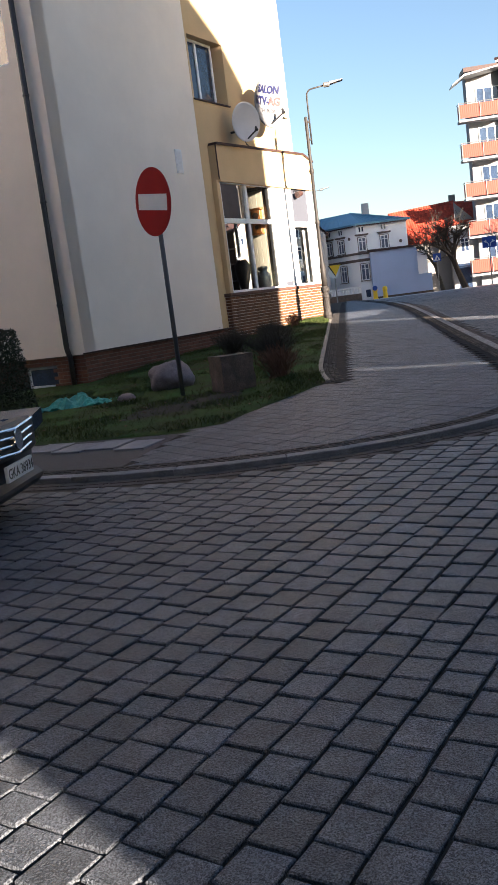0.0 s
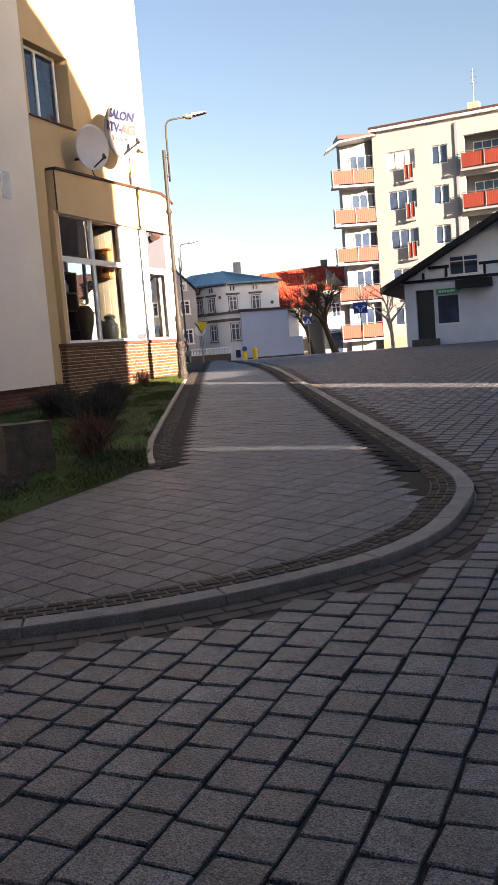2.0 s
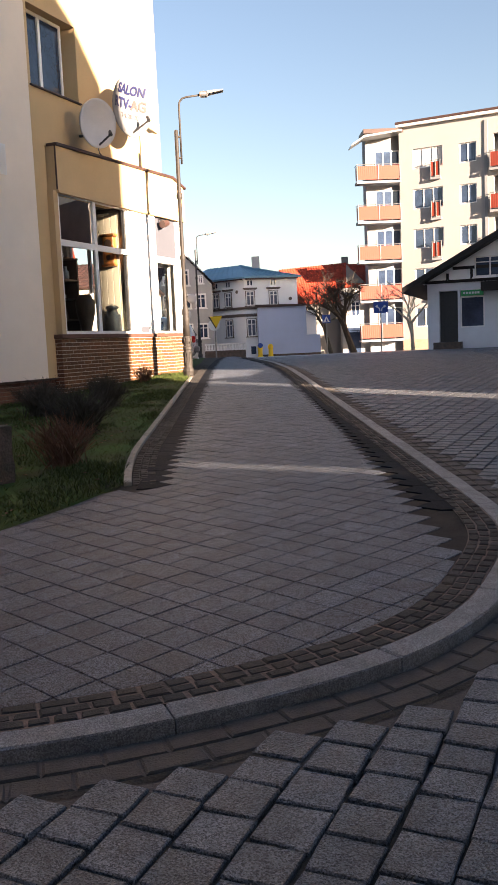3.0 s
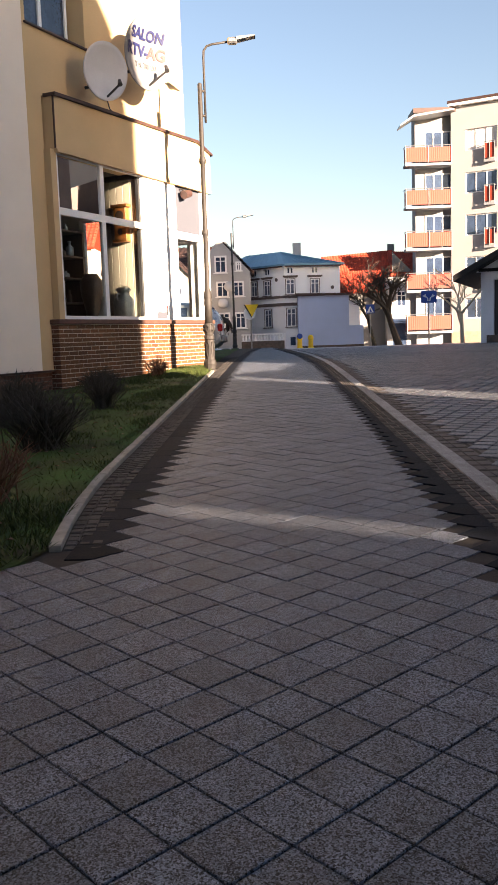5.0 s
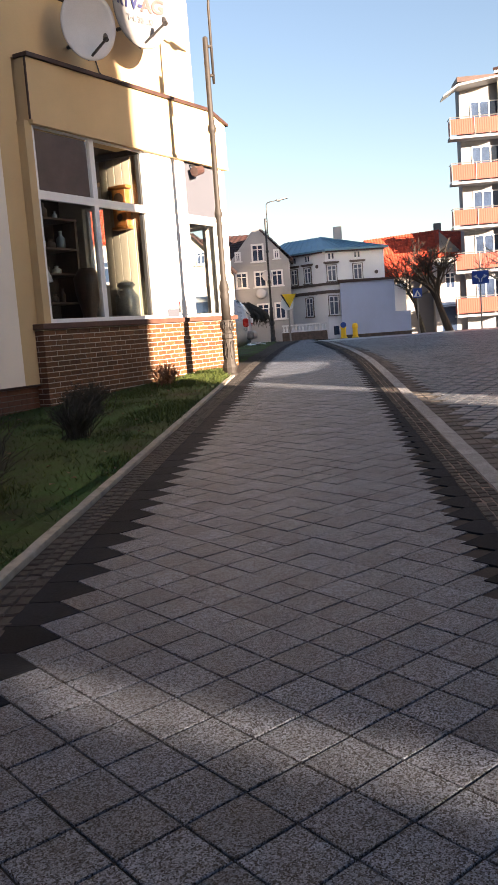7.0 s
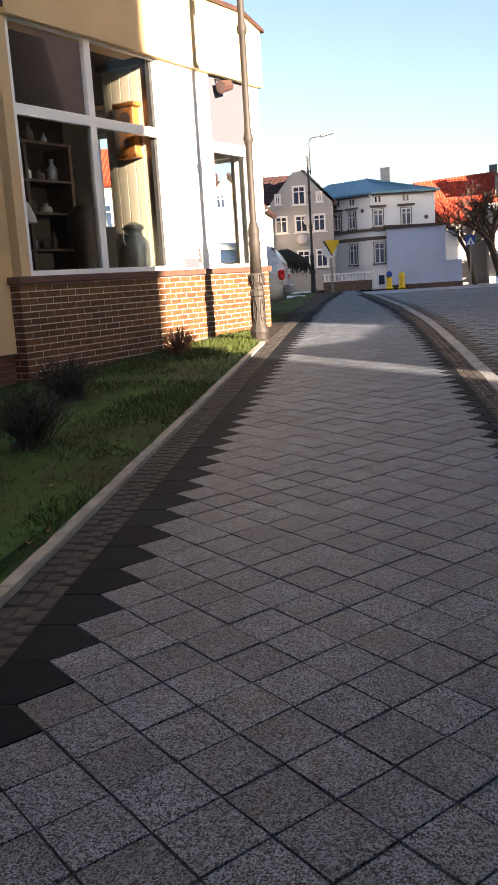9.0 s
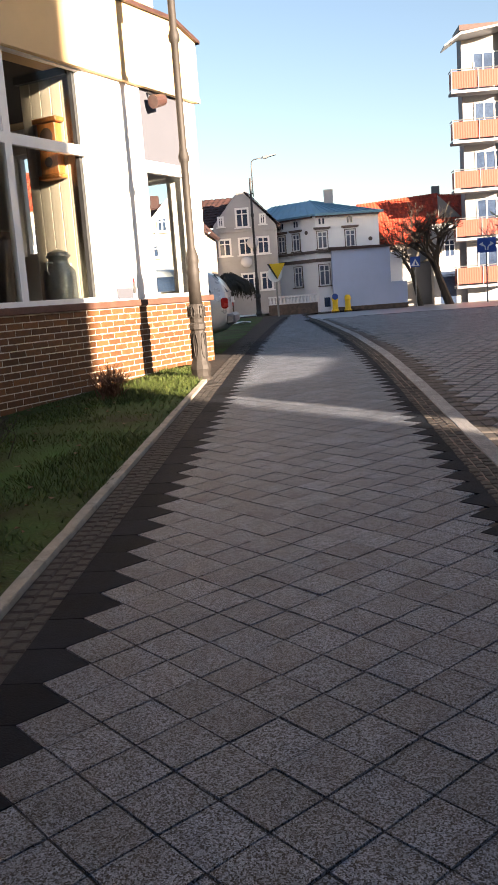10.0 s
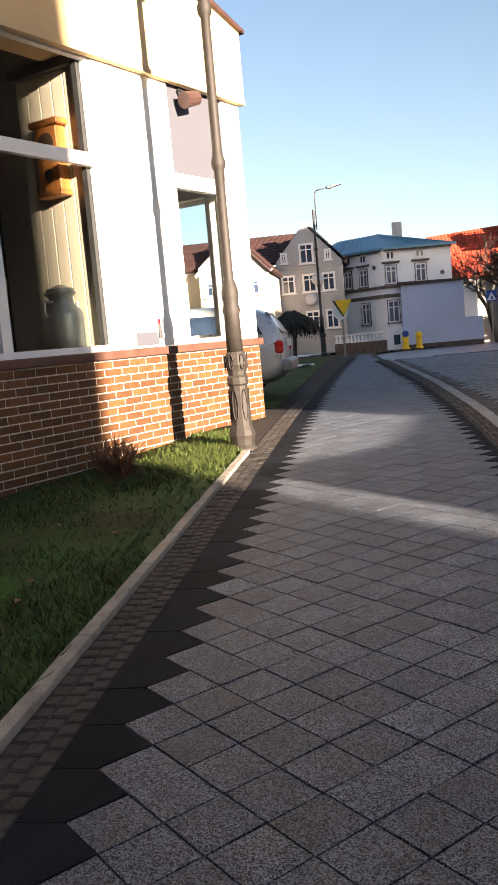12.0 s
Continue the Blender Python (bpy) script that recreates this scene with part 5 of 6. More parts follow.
# ---- cars ----
def wheel(parent, x, y, r=0.32, w=0.2):
    bm = bmesh.new()
    lathe(bm, [(r * 0.65, -w / 2), (r * 0.95, -w / 2), (r, -w / 3), (r, w / 3), (r * 0.95, w / 2), (r * 0.65, w / 2)], 24)
    bmesh.ops.rotate(bm, verts=bm.verts, matrix=Matrix.Rotation(radians(90), 3, "Y"))
    bmesh.ops.translate(bm, verts=bm.verts, vec=(x, y, r))
    ty = part("wheel", bm, RUBBER, parent, smooth=False)
    bm = bmesh.new()
    lathe(bm, [(0.04, -w / 2 - 0.01), (r * 0.64, -w / 2 + 0.02), (r * 0.64, w / 2 - 0.02), (0.04, w / 2 + 0.01)], 10)
    bmesh.ops.rotate(bm, verts=bm.verts, matrix=Matrix.Rotation(radians(90), 3, "Y"))
    bmesh.ops.translate(bm, verts=bm.verts, vec=(x, y, r))
    part("rim", bm, GALV, ty)


def car_shell(sections, mat, parent, name="body", sub=2):
    """A lofted body: each section is (y, [(x, z)...]) for the right half; mirrored."""
    bm = bmesh.new()
    rings = []
    for y, half in sections:
        pts = [(x, z) for x, z in half] + [(-x, z) for x, z in reversed(half)]
        rings.append([bm.verts.new((x, y, z)) for x, z in pts])
    n = len(rings[0])
    for a, b in zip(rings, rings[1:]):
        for k in range(n):
            bm.faces.new((a[k], a[(k + 1) % n], b[(k + 1) % n], b[k]))
    bm.faces.new(rings[0][::-1])
    bm.faces.new(rings[-1])
    ob = part(name, bm, mat, parent, smooth=True)
    md = ob.modifiers.new("soft", "SUBSURF")
    md.levels = md.render_levels = sub
    return ob


# silver estate car parked behind the shop's end, tail to the street
est = thing("estate_car", "silver estate car parked beyond the shop", "car", Matrix.Translation((-0.87, 23.3, level(-1.3, 23.3) + 0.012)) @ pose(0, 0, 0, 0, 0, 91) @ Matrix.Diagonal((1, 1, 0.92, 1)))
W = 0.87


def section(w, belt, roof_w, roof, low=0.22):
    return [(w * 0.85, low), (w, low + 0.15), (w * 1.02, belt * 0.65), (w * 0.98, belt), (roof_w, roof - 0.08), (roof_w * 0.75, roof)]


car_shell([(0.02, section(W * 0.93, 0.95, 0.62, 1.0, 0.4)), (0.1, section(W * 0.97, 0.98, 0.66, 1.2, 0.3)), (0.3, section(W, 1.0, 0.68, 1.46)), (1.0, section(W, 1.0, 0.68, 1.56)), (2.2, section(W, 0.98, 0.68, 1.55)), (2.9, section(W, 0.95, 0.66, 1.3)), (3.3, section(W, 0.93, 0.7, 0.98)), (4.2, section(W * 0.95, 0.8, 0.66, 0.82)), (4.4, section(W * 0.85, 0.6, 0.6, 0.62, 0.3))], CARS, est)
bm = bmesh.new()
prism(bm, [(-0.6, 1.02), (0.6, 1.02), (0.52, 1.38), (-0.52, 1.38)], 0.0, 0.02)
for v in bm.verts:
    v.co.y += (v.co.z - 1.0) * 0.62 + 0.02
part("rear_window", bm, PANE, est, "dark rear window with sky blue put into its colour")
for s in (-1, 1):
    bm = bmesh.new()
    box(bm, s * 0.76, s * 0.875, 0.03, 0.15, 0.72, 0.92, bevel=0.03)
    part("tail_lamp", bm, LAMPRED, est)
    for outline in ([(0.3, 0), (0.78, 0), (0.78, 0.32), (0.46, 0.32)], [(0.88, 0), (1.75, 0), (1.7, 0.36), (0.88, 0.34)], [(1.84, 0), (2.85, 0), (2.35, 0.34), (1.8, 0.36)]):
        bm = bmesh.new()
        prism(bm, outline, 0, 0.015)
        for v in bm.verts:
            yy = v.co.x
            v.co = (s * (0.86 - v.co.z * 0.45) + v.co.y * s, yy, 1.03 + v.co.z)
        part("side_window", bm, PANE, est)
    for y in (0.75, 3.5):
        wheel(est, s * 0.78, y)
box_part("bumper", GALV, est, -0.82, 0.82, -0.07, 0.1, 0.42, 0.62, bevel=0.04)
box_part("licence_plate", SIGNW, est, -0.26, 0.26, -0.02, 0.01, 0.82, 0.93)

# black saloon at the kerb of the side street, seen from its front corner
sal = thing("saloon_car", "black saloon car with a chrome grille at the kerb", "car", Matrix.Translation((-3.35, -0.05, level(-3.4, 0) - 0.035)) @ pose(0, 0, 0, 0, 0, 90))
car_shell([(0.0, section(0.62, 0.62, 0.5, 0.64, 0.3)), (0.12, section(0.78, 0.72, 0.6, 0.74, 0.22)), (0.5, section(0.88, 0.85, 0.68, 0.88, 0.2)), (1.3, section(0.9, 0.95, 0.7, 1.0)), (2.0, section(0.9, 0.98, 0.64, 1.32)), (2.7, section(0.9, 1.0, 0.64, 1.46)), (3.6, section(0.9, 1.0, 0.64, 1.4)), (4.2, section(0.9, 0.98, 0.66, 1.06)), (4.7, section(0.8, 0.85, 0.6, 0.9, 0.3))], CARB, sal)
grille = box_part("grille", DARKM, sal, -0.5, 0.5, -0.06, 0.1, 0.5, 0.76, bevel=0.03)
for i in range(4):
    bm = bmesh.new()
    tube(bm, [(-0.48 + 0.03 * i, -0.05, 0.74 - i * 0.06), (0, -0.09, 0.72 - i * 0.06), (0.48 - 0.03 * i, -0.05, 0.74 - i * 0.06)], 0.012, 6)
    part("chrome_bar", bm, CHROME, grille)
bm = bmesh.new()
bmesh.ops.create_cone(bm, cap_ends=True, segments=24, radius1=0.075, radius2=0.075, depth=0.02, matrix=Matrix.Translation((0, -0.1, 0.64)) @ Matrix.Rotation(radians(90), 4, "X"))
part("badge", bm, CHROME, grille)
pl8 = box_part("licence_plate", SIGNW, sal, -0.26, 0.26, -0.085, -0.06, 0.36, 0.475)
cu = bpy.data.curves.new("plate_text", "FONT")
cu.body, cu.size, cu.align_x, cu.extrude = "GKA 36934", 0.105, "CENTER", 0.001
tmp = bpy.data.objects.new("plate_text", cu)
me = bpy.data.meshes.new_from_object(tmp)
bpy.data.objects.remove(tmp)
for v in me.vertices:
    v.co = (v.co.x, -0.088 - v.co.z, v.co.y + 0.382)
me.materials.append(DARKM)
o = new("plate_text", me)
o.parent = pl8
for s in (-1, 1):
    bm = bmesh.new()
    prism(bm, [(s * 0.52, 0.6), (s * 0.82, 0.66), (s * 0.84, 0.78), (s * 0.56, 0.74)], -0.02, 0.35)
    part("headlight", bm, PANE, sal)
    for y in (0.85, 3.7):
        wheel(sal, s * 0.8, y)
box_part("lower_bumper", DARKM, sal, -0.68, 0.68, -0.02, 0.2, 0.2, 0.33, bevel=0.05)

# ---- stones, shrubs, litter on the lawn ----
def rock(name, label, category, loc, size, mat, seed, cuts=3, rough=0.12, square=False):
    bm = bmesh.new()
    if square:
        bmesh.ops.create_cube(bm, size=1)
        bmesh.ops.subdivide_edges(bm, edges=bm.edges[:], cuts=5, use_grid_fill=True)
    else:
        bmesh.ops.create_icosphere(bm, subdivisions=cuts, radius=0.5)
    for v in bm.verts:
        k = 1 + rough * noise.noise(v.co * 2.3 + Vector((seed, 0, 0))) + rough * 0.4 * noise.noise(v.co * 7 + Vector((seed, 0, 0)))
        v.co = Vector((v.co.x * size[0], v.co.y * size[1], v.co.z * size[2])) * k
    return single(name, bm, mat, label, category, Matrix.Translation(loc), smooth=not square)


def on_lawn(x, y, dz=0.0):
    return (x, y, level(x, y) + 0.03 + dz)


rock("boulder", "rounded grey boulder on the lawn", "boulder", on_lawn(-3.5, 7.55, 0.14), (0.74, 0.6, 0.56), BOULDER, 3, cuts=4, rough=0.24)
o = rock("concrete_block", "weathered square concrete block with a rusty face", "concrete block", on_lawn(-2.33, 6.0, 0.22), (0.5, 0.42, 0.52), STONE, 9, rough=0.07, square=True)
o.rotation_euler = (0, 0, radians(32))
rock("small_stone", "small stone in the grass", "stone", on_lawn(-4.05, 6.6, 0.03), (0.28, 0.2, 0.16), BOULDER, 5, cuts=2)
bm = bmesh.new()
bmesh.ops.create_grid(bm, x_segments=26, y_segments=14, size=0.5)
for v in bm.verts:
    k = max(0.0, 1 - (v.co.x ** 2 + v.co.y ** 2) * 4)
    v.co = Vector((v.co.x * 1.15, v.co.y * 0.6, 0.13 * k + 0.16 * k * noise.noise(v.co * 6) + 0.07 * noise.noise(v.co * 17)))
single("garden_net", bm, TARP, "crumpled turquoise plastic net on the grass", "plastic net", Matrix.Translation(on_lawn(-4.95, 7.0, 0.0)), smooth=False)


def shrub(loc, w, h, n, mat, seed, label, lean=0.3):
    """A bare shrub: many forked twigs from one foot."""
    rs = random.Random(seed)
    bm = bmesh.new()
    for i in range(n):
        a, t = rs.uniform(0, 6.283), rs.random() ** 0.6
        foot = Vector((rs.gauss(0, w * 0.1), rs.gauss(0, w * 0.1), -0.03))
        tip = Vector((math.cos(a) * w * 0.5 * t, math.sin(a) * w * 0.5 * t, h * rs.uniform(0.6, 1.05) * (1 - 0.35 * t)))
        mid = foot.lerp(tip, 0.5) + Vector((rs.gauss(0, 0.03), rs.gauss(0, 0.03), h * 0.08))
        tube(bm, [foot, mid, tip], [0.006, 0.0045, 0.002], 3, caps=False)
        for j in range(3):
            p = foot.lerp(mid, 0.6) if j == 0 else mid.lerp(tip, rs.uniform(0.1, 0.7))
            q = p + Vector((rs.gauss(0, w * 0.1), rs.gauss(0, w * 0.1), h * rs.uniform(0.1, 0.3)))
            tube(bm, [p, q], [0.0035, 0.0015], 3, caps=False)
    return single("shrub", bm, mat, label, "shrub", Matrix.Translation(loc))


shrub(on_lawn(-1.7, 6.6), 0.75, 0.55, 110, TWIG, 1, "low reddish bare shrub at the lawn's corner")
shrub(on_lawn(-1.95, 9.0), 1.1, 0.62, 260, TWIG2, 2, "dark dense leafless shrub on the lawn")
shrub(on_lawn(-2.9, 11.6), 1.1, 0.6, 200, TWIG2, 3, "dark leafless shrub before the brick plinth")
shrub(on_lawn(-1.95, 12.2), 0.7, 0.45, 140, TWIG2, 4, "small dark leafless shrub by the shop")
shrub(on_lawn(-2.35, 14.2), 0.8, 0.45, 140, TWIG2, 5, "small dark leafless shrub by the shop")
shrub(on_lawn(-1.85, 17.1), 0.55, 0.4, 110, TWIG, 6, "reddish twigs by the brick base")
bm = bmesh.new()
rs = random.Random(4)
for i in range(9000):
    z = rs.uniform(0, 1.35)
    rad = 0.55 * (1 - 0.35 * z / 1.35) * rs.random() ** 0.4
    a = rs.uniform(0, 6.283)
    p = Vector((rad * math.cos(a), rad * math.sin(a), z))
    d1, d2 = Vector((rs.gauss(0, 1), rs.gauss(0, 1), rs.gauss(0, 1))).normalized() * 0.05, Vector((rs.gauss(0, 1), rs.gauss(0, 1), rs.gauss(0, 1))).normalized() * 0.03
    bm.faces.new([bm.verts.new(p), bm.verts.new(p + d1), bm.verts.new(p + d2)])
single("evergreen_bush", bm, TRAPE, "dark evergreen bush near the side wall", "bush", Matrix.Translation(on_lawn(-6.3, 7.5)))


def tree(x, y, h, spread, seed, label, mat=None, levels=5, trunk=0.22, lean=(0, 0), dense=3):
    """A bare tree: tapered trunk with forking limbs and fine twigs."""
    rs = random.Random(seed)
    ob = thing("tree", label, "tree", Matrix.Translation((x, y, level(x, y) - 0.15)))
    tr, cr = bmesh.new(), bmesh.new()

    def grow(p, d, length, r, lev):
        bend = Vector((rs.gauss(0, 0.15), rs.gauss(0, 0.15), rs.gauss(0.03, 0.1)))
        m = p + d * length * 0.5 + bend * length * 0.3
        q = p + (d + bend * 0.6).normalized() * length
        tube(tr if lev > levels - 3 else cr, [p, m, q], [r, r * 0.82, r * 0.66], 7 if lev > levels - 2 else 3, caps=False)
        if lev == 0:
            return
        for k in range(dense if lev < levels else dense + 1):
            nd = (d + spread * Vector((rs.gauss(0, 0.6), rs.gauss(0, 0.6), rs.uniform(-0.25, 0.45)))).normalized()
            grow(q if k < 2 else m.lerp(q, rs.random()), nd, length * rs.uniform(0.55, 0.8), r * 0.6, lev - 1)

    grow(Vector((0, 0, 0)), Vector((lean[0], lean[1], 1)).normalized(), h * 0.33, trunk, levels)
    part("trunk", tr, mat or BARK, ob)
    part("crown", cr, mat or BARK, ob)
    return ob


tree(8.9, 58, 6.6, 0.95, 11, "dark bare tree with an arching trunk", levels=6, trunk=0.26, lean=(-0.25, 0))
tree(7.7, 61.0, 6.3, 1.0, 12, "bare brown tree before the red roof", mat=TWIG2, levels=6, trunk=0.17, lean=(-0.1, 0))
tree(11.6, 52, 5.6, 0.9, 13, "pale bare tree before the apartment block", mat=LINING, levels=5, trunk=0.14)
weeping = thing("weeping_tree", "dark umbrella shaped weeping tree on the verge", "tree", Matrix.Translation((-2.5, 44.5, level(-2.5, 44.5) - 0.02)))
bm = bmesh.new()
tube(bm, [(0, 0, -0.05), (0.05, 0, 0.8), (-0.03, 0.02, 1.65)], [0.09, 0.07, 0.05], 8)
part("trunk", bm, BARK, weeping)
bm = bmesh.new()
rw = random.Random(77)
for i in range(900):
    a, rad = rw.uniform(0, 6.283), 1.1 * rw.uniform(0.1, 1.0) ** 0.6
    c, s = math.cos(a) * rad, math.sin(a) * rad
    top = 1.86 - 0.35 * rad * rad + rw.gauss(0, 0.04)
    tube(bm, [(0, 0, 1.6), (c * 0.5, s * 0.5, top + 0.06), (c * 0.9, s * 0.9, top - 0.1), (c * 1.02, s * 1.02, top - rw.uniform(0.25, 0.7))], [0.02, 0.018, 0.016, 0.01], 3, caps=False)
part("crown", bm, TWIG2, weeping)

bm = bmesh.new()
bmesh.ops.create_grid(bm, x_segments=18, y_segments=8, size=0.5)
for v in bm.verts:
    v.co = Vector((v.co.x * 1.3, v.co.y * 0.5, 0.05 + 0.07 * noise.noise(v.co * 5)))
single("plastic_sheet", bm, SIGNW, "crumpled white plastic sheet on the verge", "plastic sheet", Matrix.Translation((-1.75, 33.0, level(-1.75, 33) + 0.02)))

# ---- grass ----
rs = random.Random(21)
pile = Pile()
poly = [(x, y) for x, y in lawn_poly]
n = 0
while n < 80000:
    y = rs.uniform(2.7, 19.5)
    x = rs.uniform(-6.4, -0.8)
    if not inside(poly, x, y) or x < -1.75 - 0.0 and rs.random() < 0.25:
        n += 0.2
        continue
    patch = noise.noise((x * 1.1, y * 1.1, 3.0))
    if patch < 0.02 and rs.random() < 0.85:
        n += 0.3
        continue
    n += 1
    z = level(x, y) + 0.014
    a = rs.uniform(0, 6.283)
    h = rs.uniform(0.02, 0.06) * (1.2 if patch > 0.2 else 0.8)
    w = 0.004 + 0.003 * rs.random()
    lx, ly = rs.gauss(0, 0.03), rs.gauss(0, 0.03)
    c, s = math.cos(a) * w, math.sin(a) * w
    pile.add([(x - c, y - s, z), (x + c, y + s, z), (x + lx, y + ly, z + h)], [(0, 1, 2)])
for i in range(5000):      # longer tufts at the lit corner and by the shrubs
    cx, cy, r = rs.choice([(-1.35, 18.2, 0.35), (-1.25, 17.6, 0.3), (-1.5, 17.4, 0.3), (-1.35, 6.2, 0.25), (-1.6, 16.9, 0.35)])
    x, y = cx + rs.gauss(0, r * 0.6), cy + rs.gauss(0, r * 0.6)
    if not inside(poly, x, y):
        continue
    z = level(x, y) + 0.015
    a = rs.uniform(0, 6.283)
    c, s = math.cos(a) * 0.007, math.sin(a) * 0.007
    pile.add([(x - c, y - s, z), (x + c, y + s, z), (x + rs.gauss(0, 0.05), y + rs.gauss(0, 0.05), z + rs.uniform(0.025, 0.085))], [(0, 1, 2)])
tagged(new("grass", pile.mesh("grass", GRASS)), "short patchy green grass", "grass", kind="stuff")
rl = random.Random(2)
pile = Pile()
for i in range(260):       # fallen leaves and litter
    y, x = rl.uniform(3, 17), rl.uniform(-4.5, -1.1)
    if inside(poly, x, y):
        z = level(x, y) + 0.05
        a, w = rl.uniform(0, 6.28), rl.uniform(0.012, 0.03)
        c, s = math.cos(a) * w, math.sin(a) * w
        pile.add([(x - c, y - s, z), (x + s, y - c, z + 0.012), (x + c, y + s, z), (x - s, y + c, z + 0.008)], [(0, 1, 2, 3)])
tagged(new("leaf_litter", pile.mesh("leaf_litter", TWIG)), "scattered dry leaves on the lawn", "leaves", kind="stuff")

# ---- bricks of the shop base ----
def brick_mesh(name, length, mat):
    bm = bmesh.new()
    box(bm, 0, length, -0.006, 0.02, 0, 0.063, bevel=0.003)
    return mesh_of(name, bm, mat)


BL, BH, BJ = 0.24, 0.063, 0.012
full, half = brick_mesh("brick", BL, BRICK), brick_mesh("brick", BL / 2 - BJ / 2, BRICK)
closing = {}
pile = Pile()
rb = random.Random(6)
for c in range(20):
    z = 1.388 - (c + 1) * (BH + BJ)
    x = -0.198
    if c % 2:
        seq = half
    else:
        seq = full
    while x < 5.27:
        length = BL if seq is full else BL / 2 - BJ / 2
        if x + length > 5.281:
            length = 5.28 - x
            if length < 0.04:
                break
            key = round(length, 3)
            seq = closing.setdefault(key, brick_mesh("brick", length, BRICK))
        if c < 15:
            ob = new("brick", seq)
            ob.parent = shop_base
            ob.location = (x, rb.uniform(-0.0015, 0.0015), z)
        else:
            pile.add([(x, -0.006, z), (x + length, -0.006, z), (x + length, -0.006, z + BH), (x, -0.006, z + BH), (x, 0.01, z), (x + length, 0.01, z), (x + length, 0.01, z + BH), (x, 0.01, z + BH)], [(0, 1, 2, 3), (0, 4, 5, 1), (3, 2, 6, 7), (0, 3, 7, 4), (1, 5, 6, 2)])
        x += length + BJ
        seq = full


def brick_field(pile, x0, x1, z1, rows, y, skip=None):
    for c in range(rows):
        z = z1 - (c + 1) * (BH + BJ)
        x = x0 + (0 if c % 2 else -0.12)
        while x < x1:
            a, b = max(x, x0), min(x + BL, x1)
            if b - a > 0.03 and not (skip and skip[0] - 0.02 < (a + b) / 2 < skip[1] + 0.02 and skip[2] < z + BH and z < skip[3]):
                pile.add([(a, y, z), (b, y, z), (b, y, z + BH), (a, y, z + BH), (a, y + 0.02, z), (b, y + 0.02, z), (b, y + 0.02, z + BH), (a, y + 0.02, z + BH)], [(0, 1, 2, 3), (0, 4, 5, 1), (3, 2, 6, 7), (0, 3, 7, 4), (1, 5, 6, 2)])
            x += BL + BJ


ob = tagged(new("brickwork", pile.mesh("brickwork", BRICK_FAR)), kind="stuff")
ob.parent = shop_base
pile = Pile()
brick_field(pile, -5.75, -0.21, 0.6, 14, 0.194)
ob = tagged(new("brickwork", pile.mesh("brickwork", BRICK_FAR)), kind="stuff")
ob.parent = plinth
pile = Pile()
brick_field(pile, -8, -0.05, 0.59, 14, 0.044, skip=(-1.72, -0.85, -0.02, 0.42))
ob = tagged(new("brickwork", pile.mesh("brickwork", BRICK_FAR)), kind="stuff")
ob.parent = side_plinth
# returns at the base's ends
pile = Pile()
for c in range(18):
    z = 1.388 - (c + 1) * (BH + BJ)
    for x0, x1 in ((-0.206, -0.19), (5.27, 5.286)):
        cuts = (0.0, 0.115, 0.127, 0.3) if c % 2 else (0.0, 0.24, 0.252, 0.3)
        for a, b in ((cuts[0], cuts[1]), (cuts[2], cuts[3])):
            pile.add([(x0, a, z), (x1, a, z), (x1, b, z), (x0, b, z), (x0, a, z + BH), (x1, a, z + BH), (x1, b, z + BH), (x0, b, z + BH)], [(0, 1, 5, 4), (1, 2, 6, 5), (2, 3, 7, 6), (3, 0, 4, 7), (4, 5, 6, 7), (0, 3, 2, 1)])
ob = tagged(new("brickwork", pile.mesh("brickwork", BRICK_FAR)), kind="stuff")
ob.parent = shop_base

# ---- slabs of the pavement ----
DIAG = 0.275
side_len = DIAG / math.sqrt(2) - 0.0065
slab_shapes = [sett_mesh("slab", SLAB, 40 + k, 0.04, 0.007, 0.001, (side_len, side_len)) for k in range(4)]
turn = math.atan(SKEW)
region = [(p.x, p.y) for p in beside(KERB_LINE, 0.31)] + far_left
rp = random.Random(12)
pile, dark = Pile(), Stones("border_slab", DARK_SLAB, pavement)
count = 0


def to_world(xs, ys):
    """From the slab pattern's skewed frame to the plan."""
    return xs + SKEW * (ys - 9.23), ys - SKEW * (xs + 0.69)


def trim(corners):
    """A slab's outline cut along the border of small setts by the kerb."""
    cx, cy = sum(c[0] for c in corners) / 4, sum(c[1] for c in corners) / 4
    i = min(range(1, len(KERB_LINE) - 1), key=lambda k: (KERB_LINE[k].x - cx) ** 2 + (KERB_LINE[k].y - cy) ** 2)
    t = (KERB_LINE[i + 1] - KERB_LINE[i - 1]).normalized()
    nx, ny = -t.y, t.x

    def depth(p):
        return (p[0] - KERB_LINE[i].x) * nx + (p[1] - KERB_LINE[i].y) * ny - 0.325
    if all(depth(p) >= 0 for p in corners):
        return corners
    out = []
    for a, b in zip(corners, corners[1:] + corners[:1]):
        da, db = depth(a), depth(b)
        if da >= 0:
            out.append(a)
        if da * db < 0:
            k = da / (da - db)
            out.append((a[0] + (b[0] - a[0]) * k, a[1] + (b[1] - a[1]) * k))
    return out


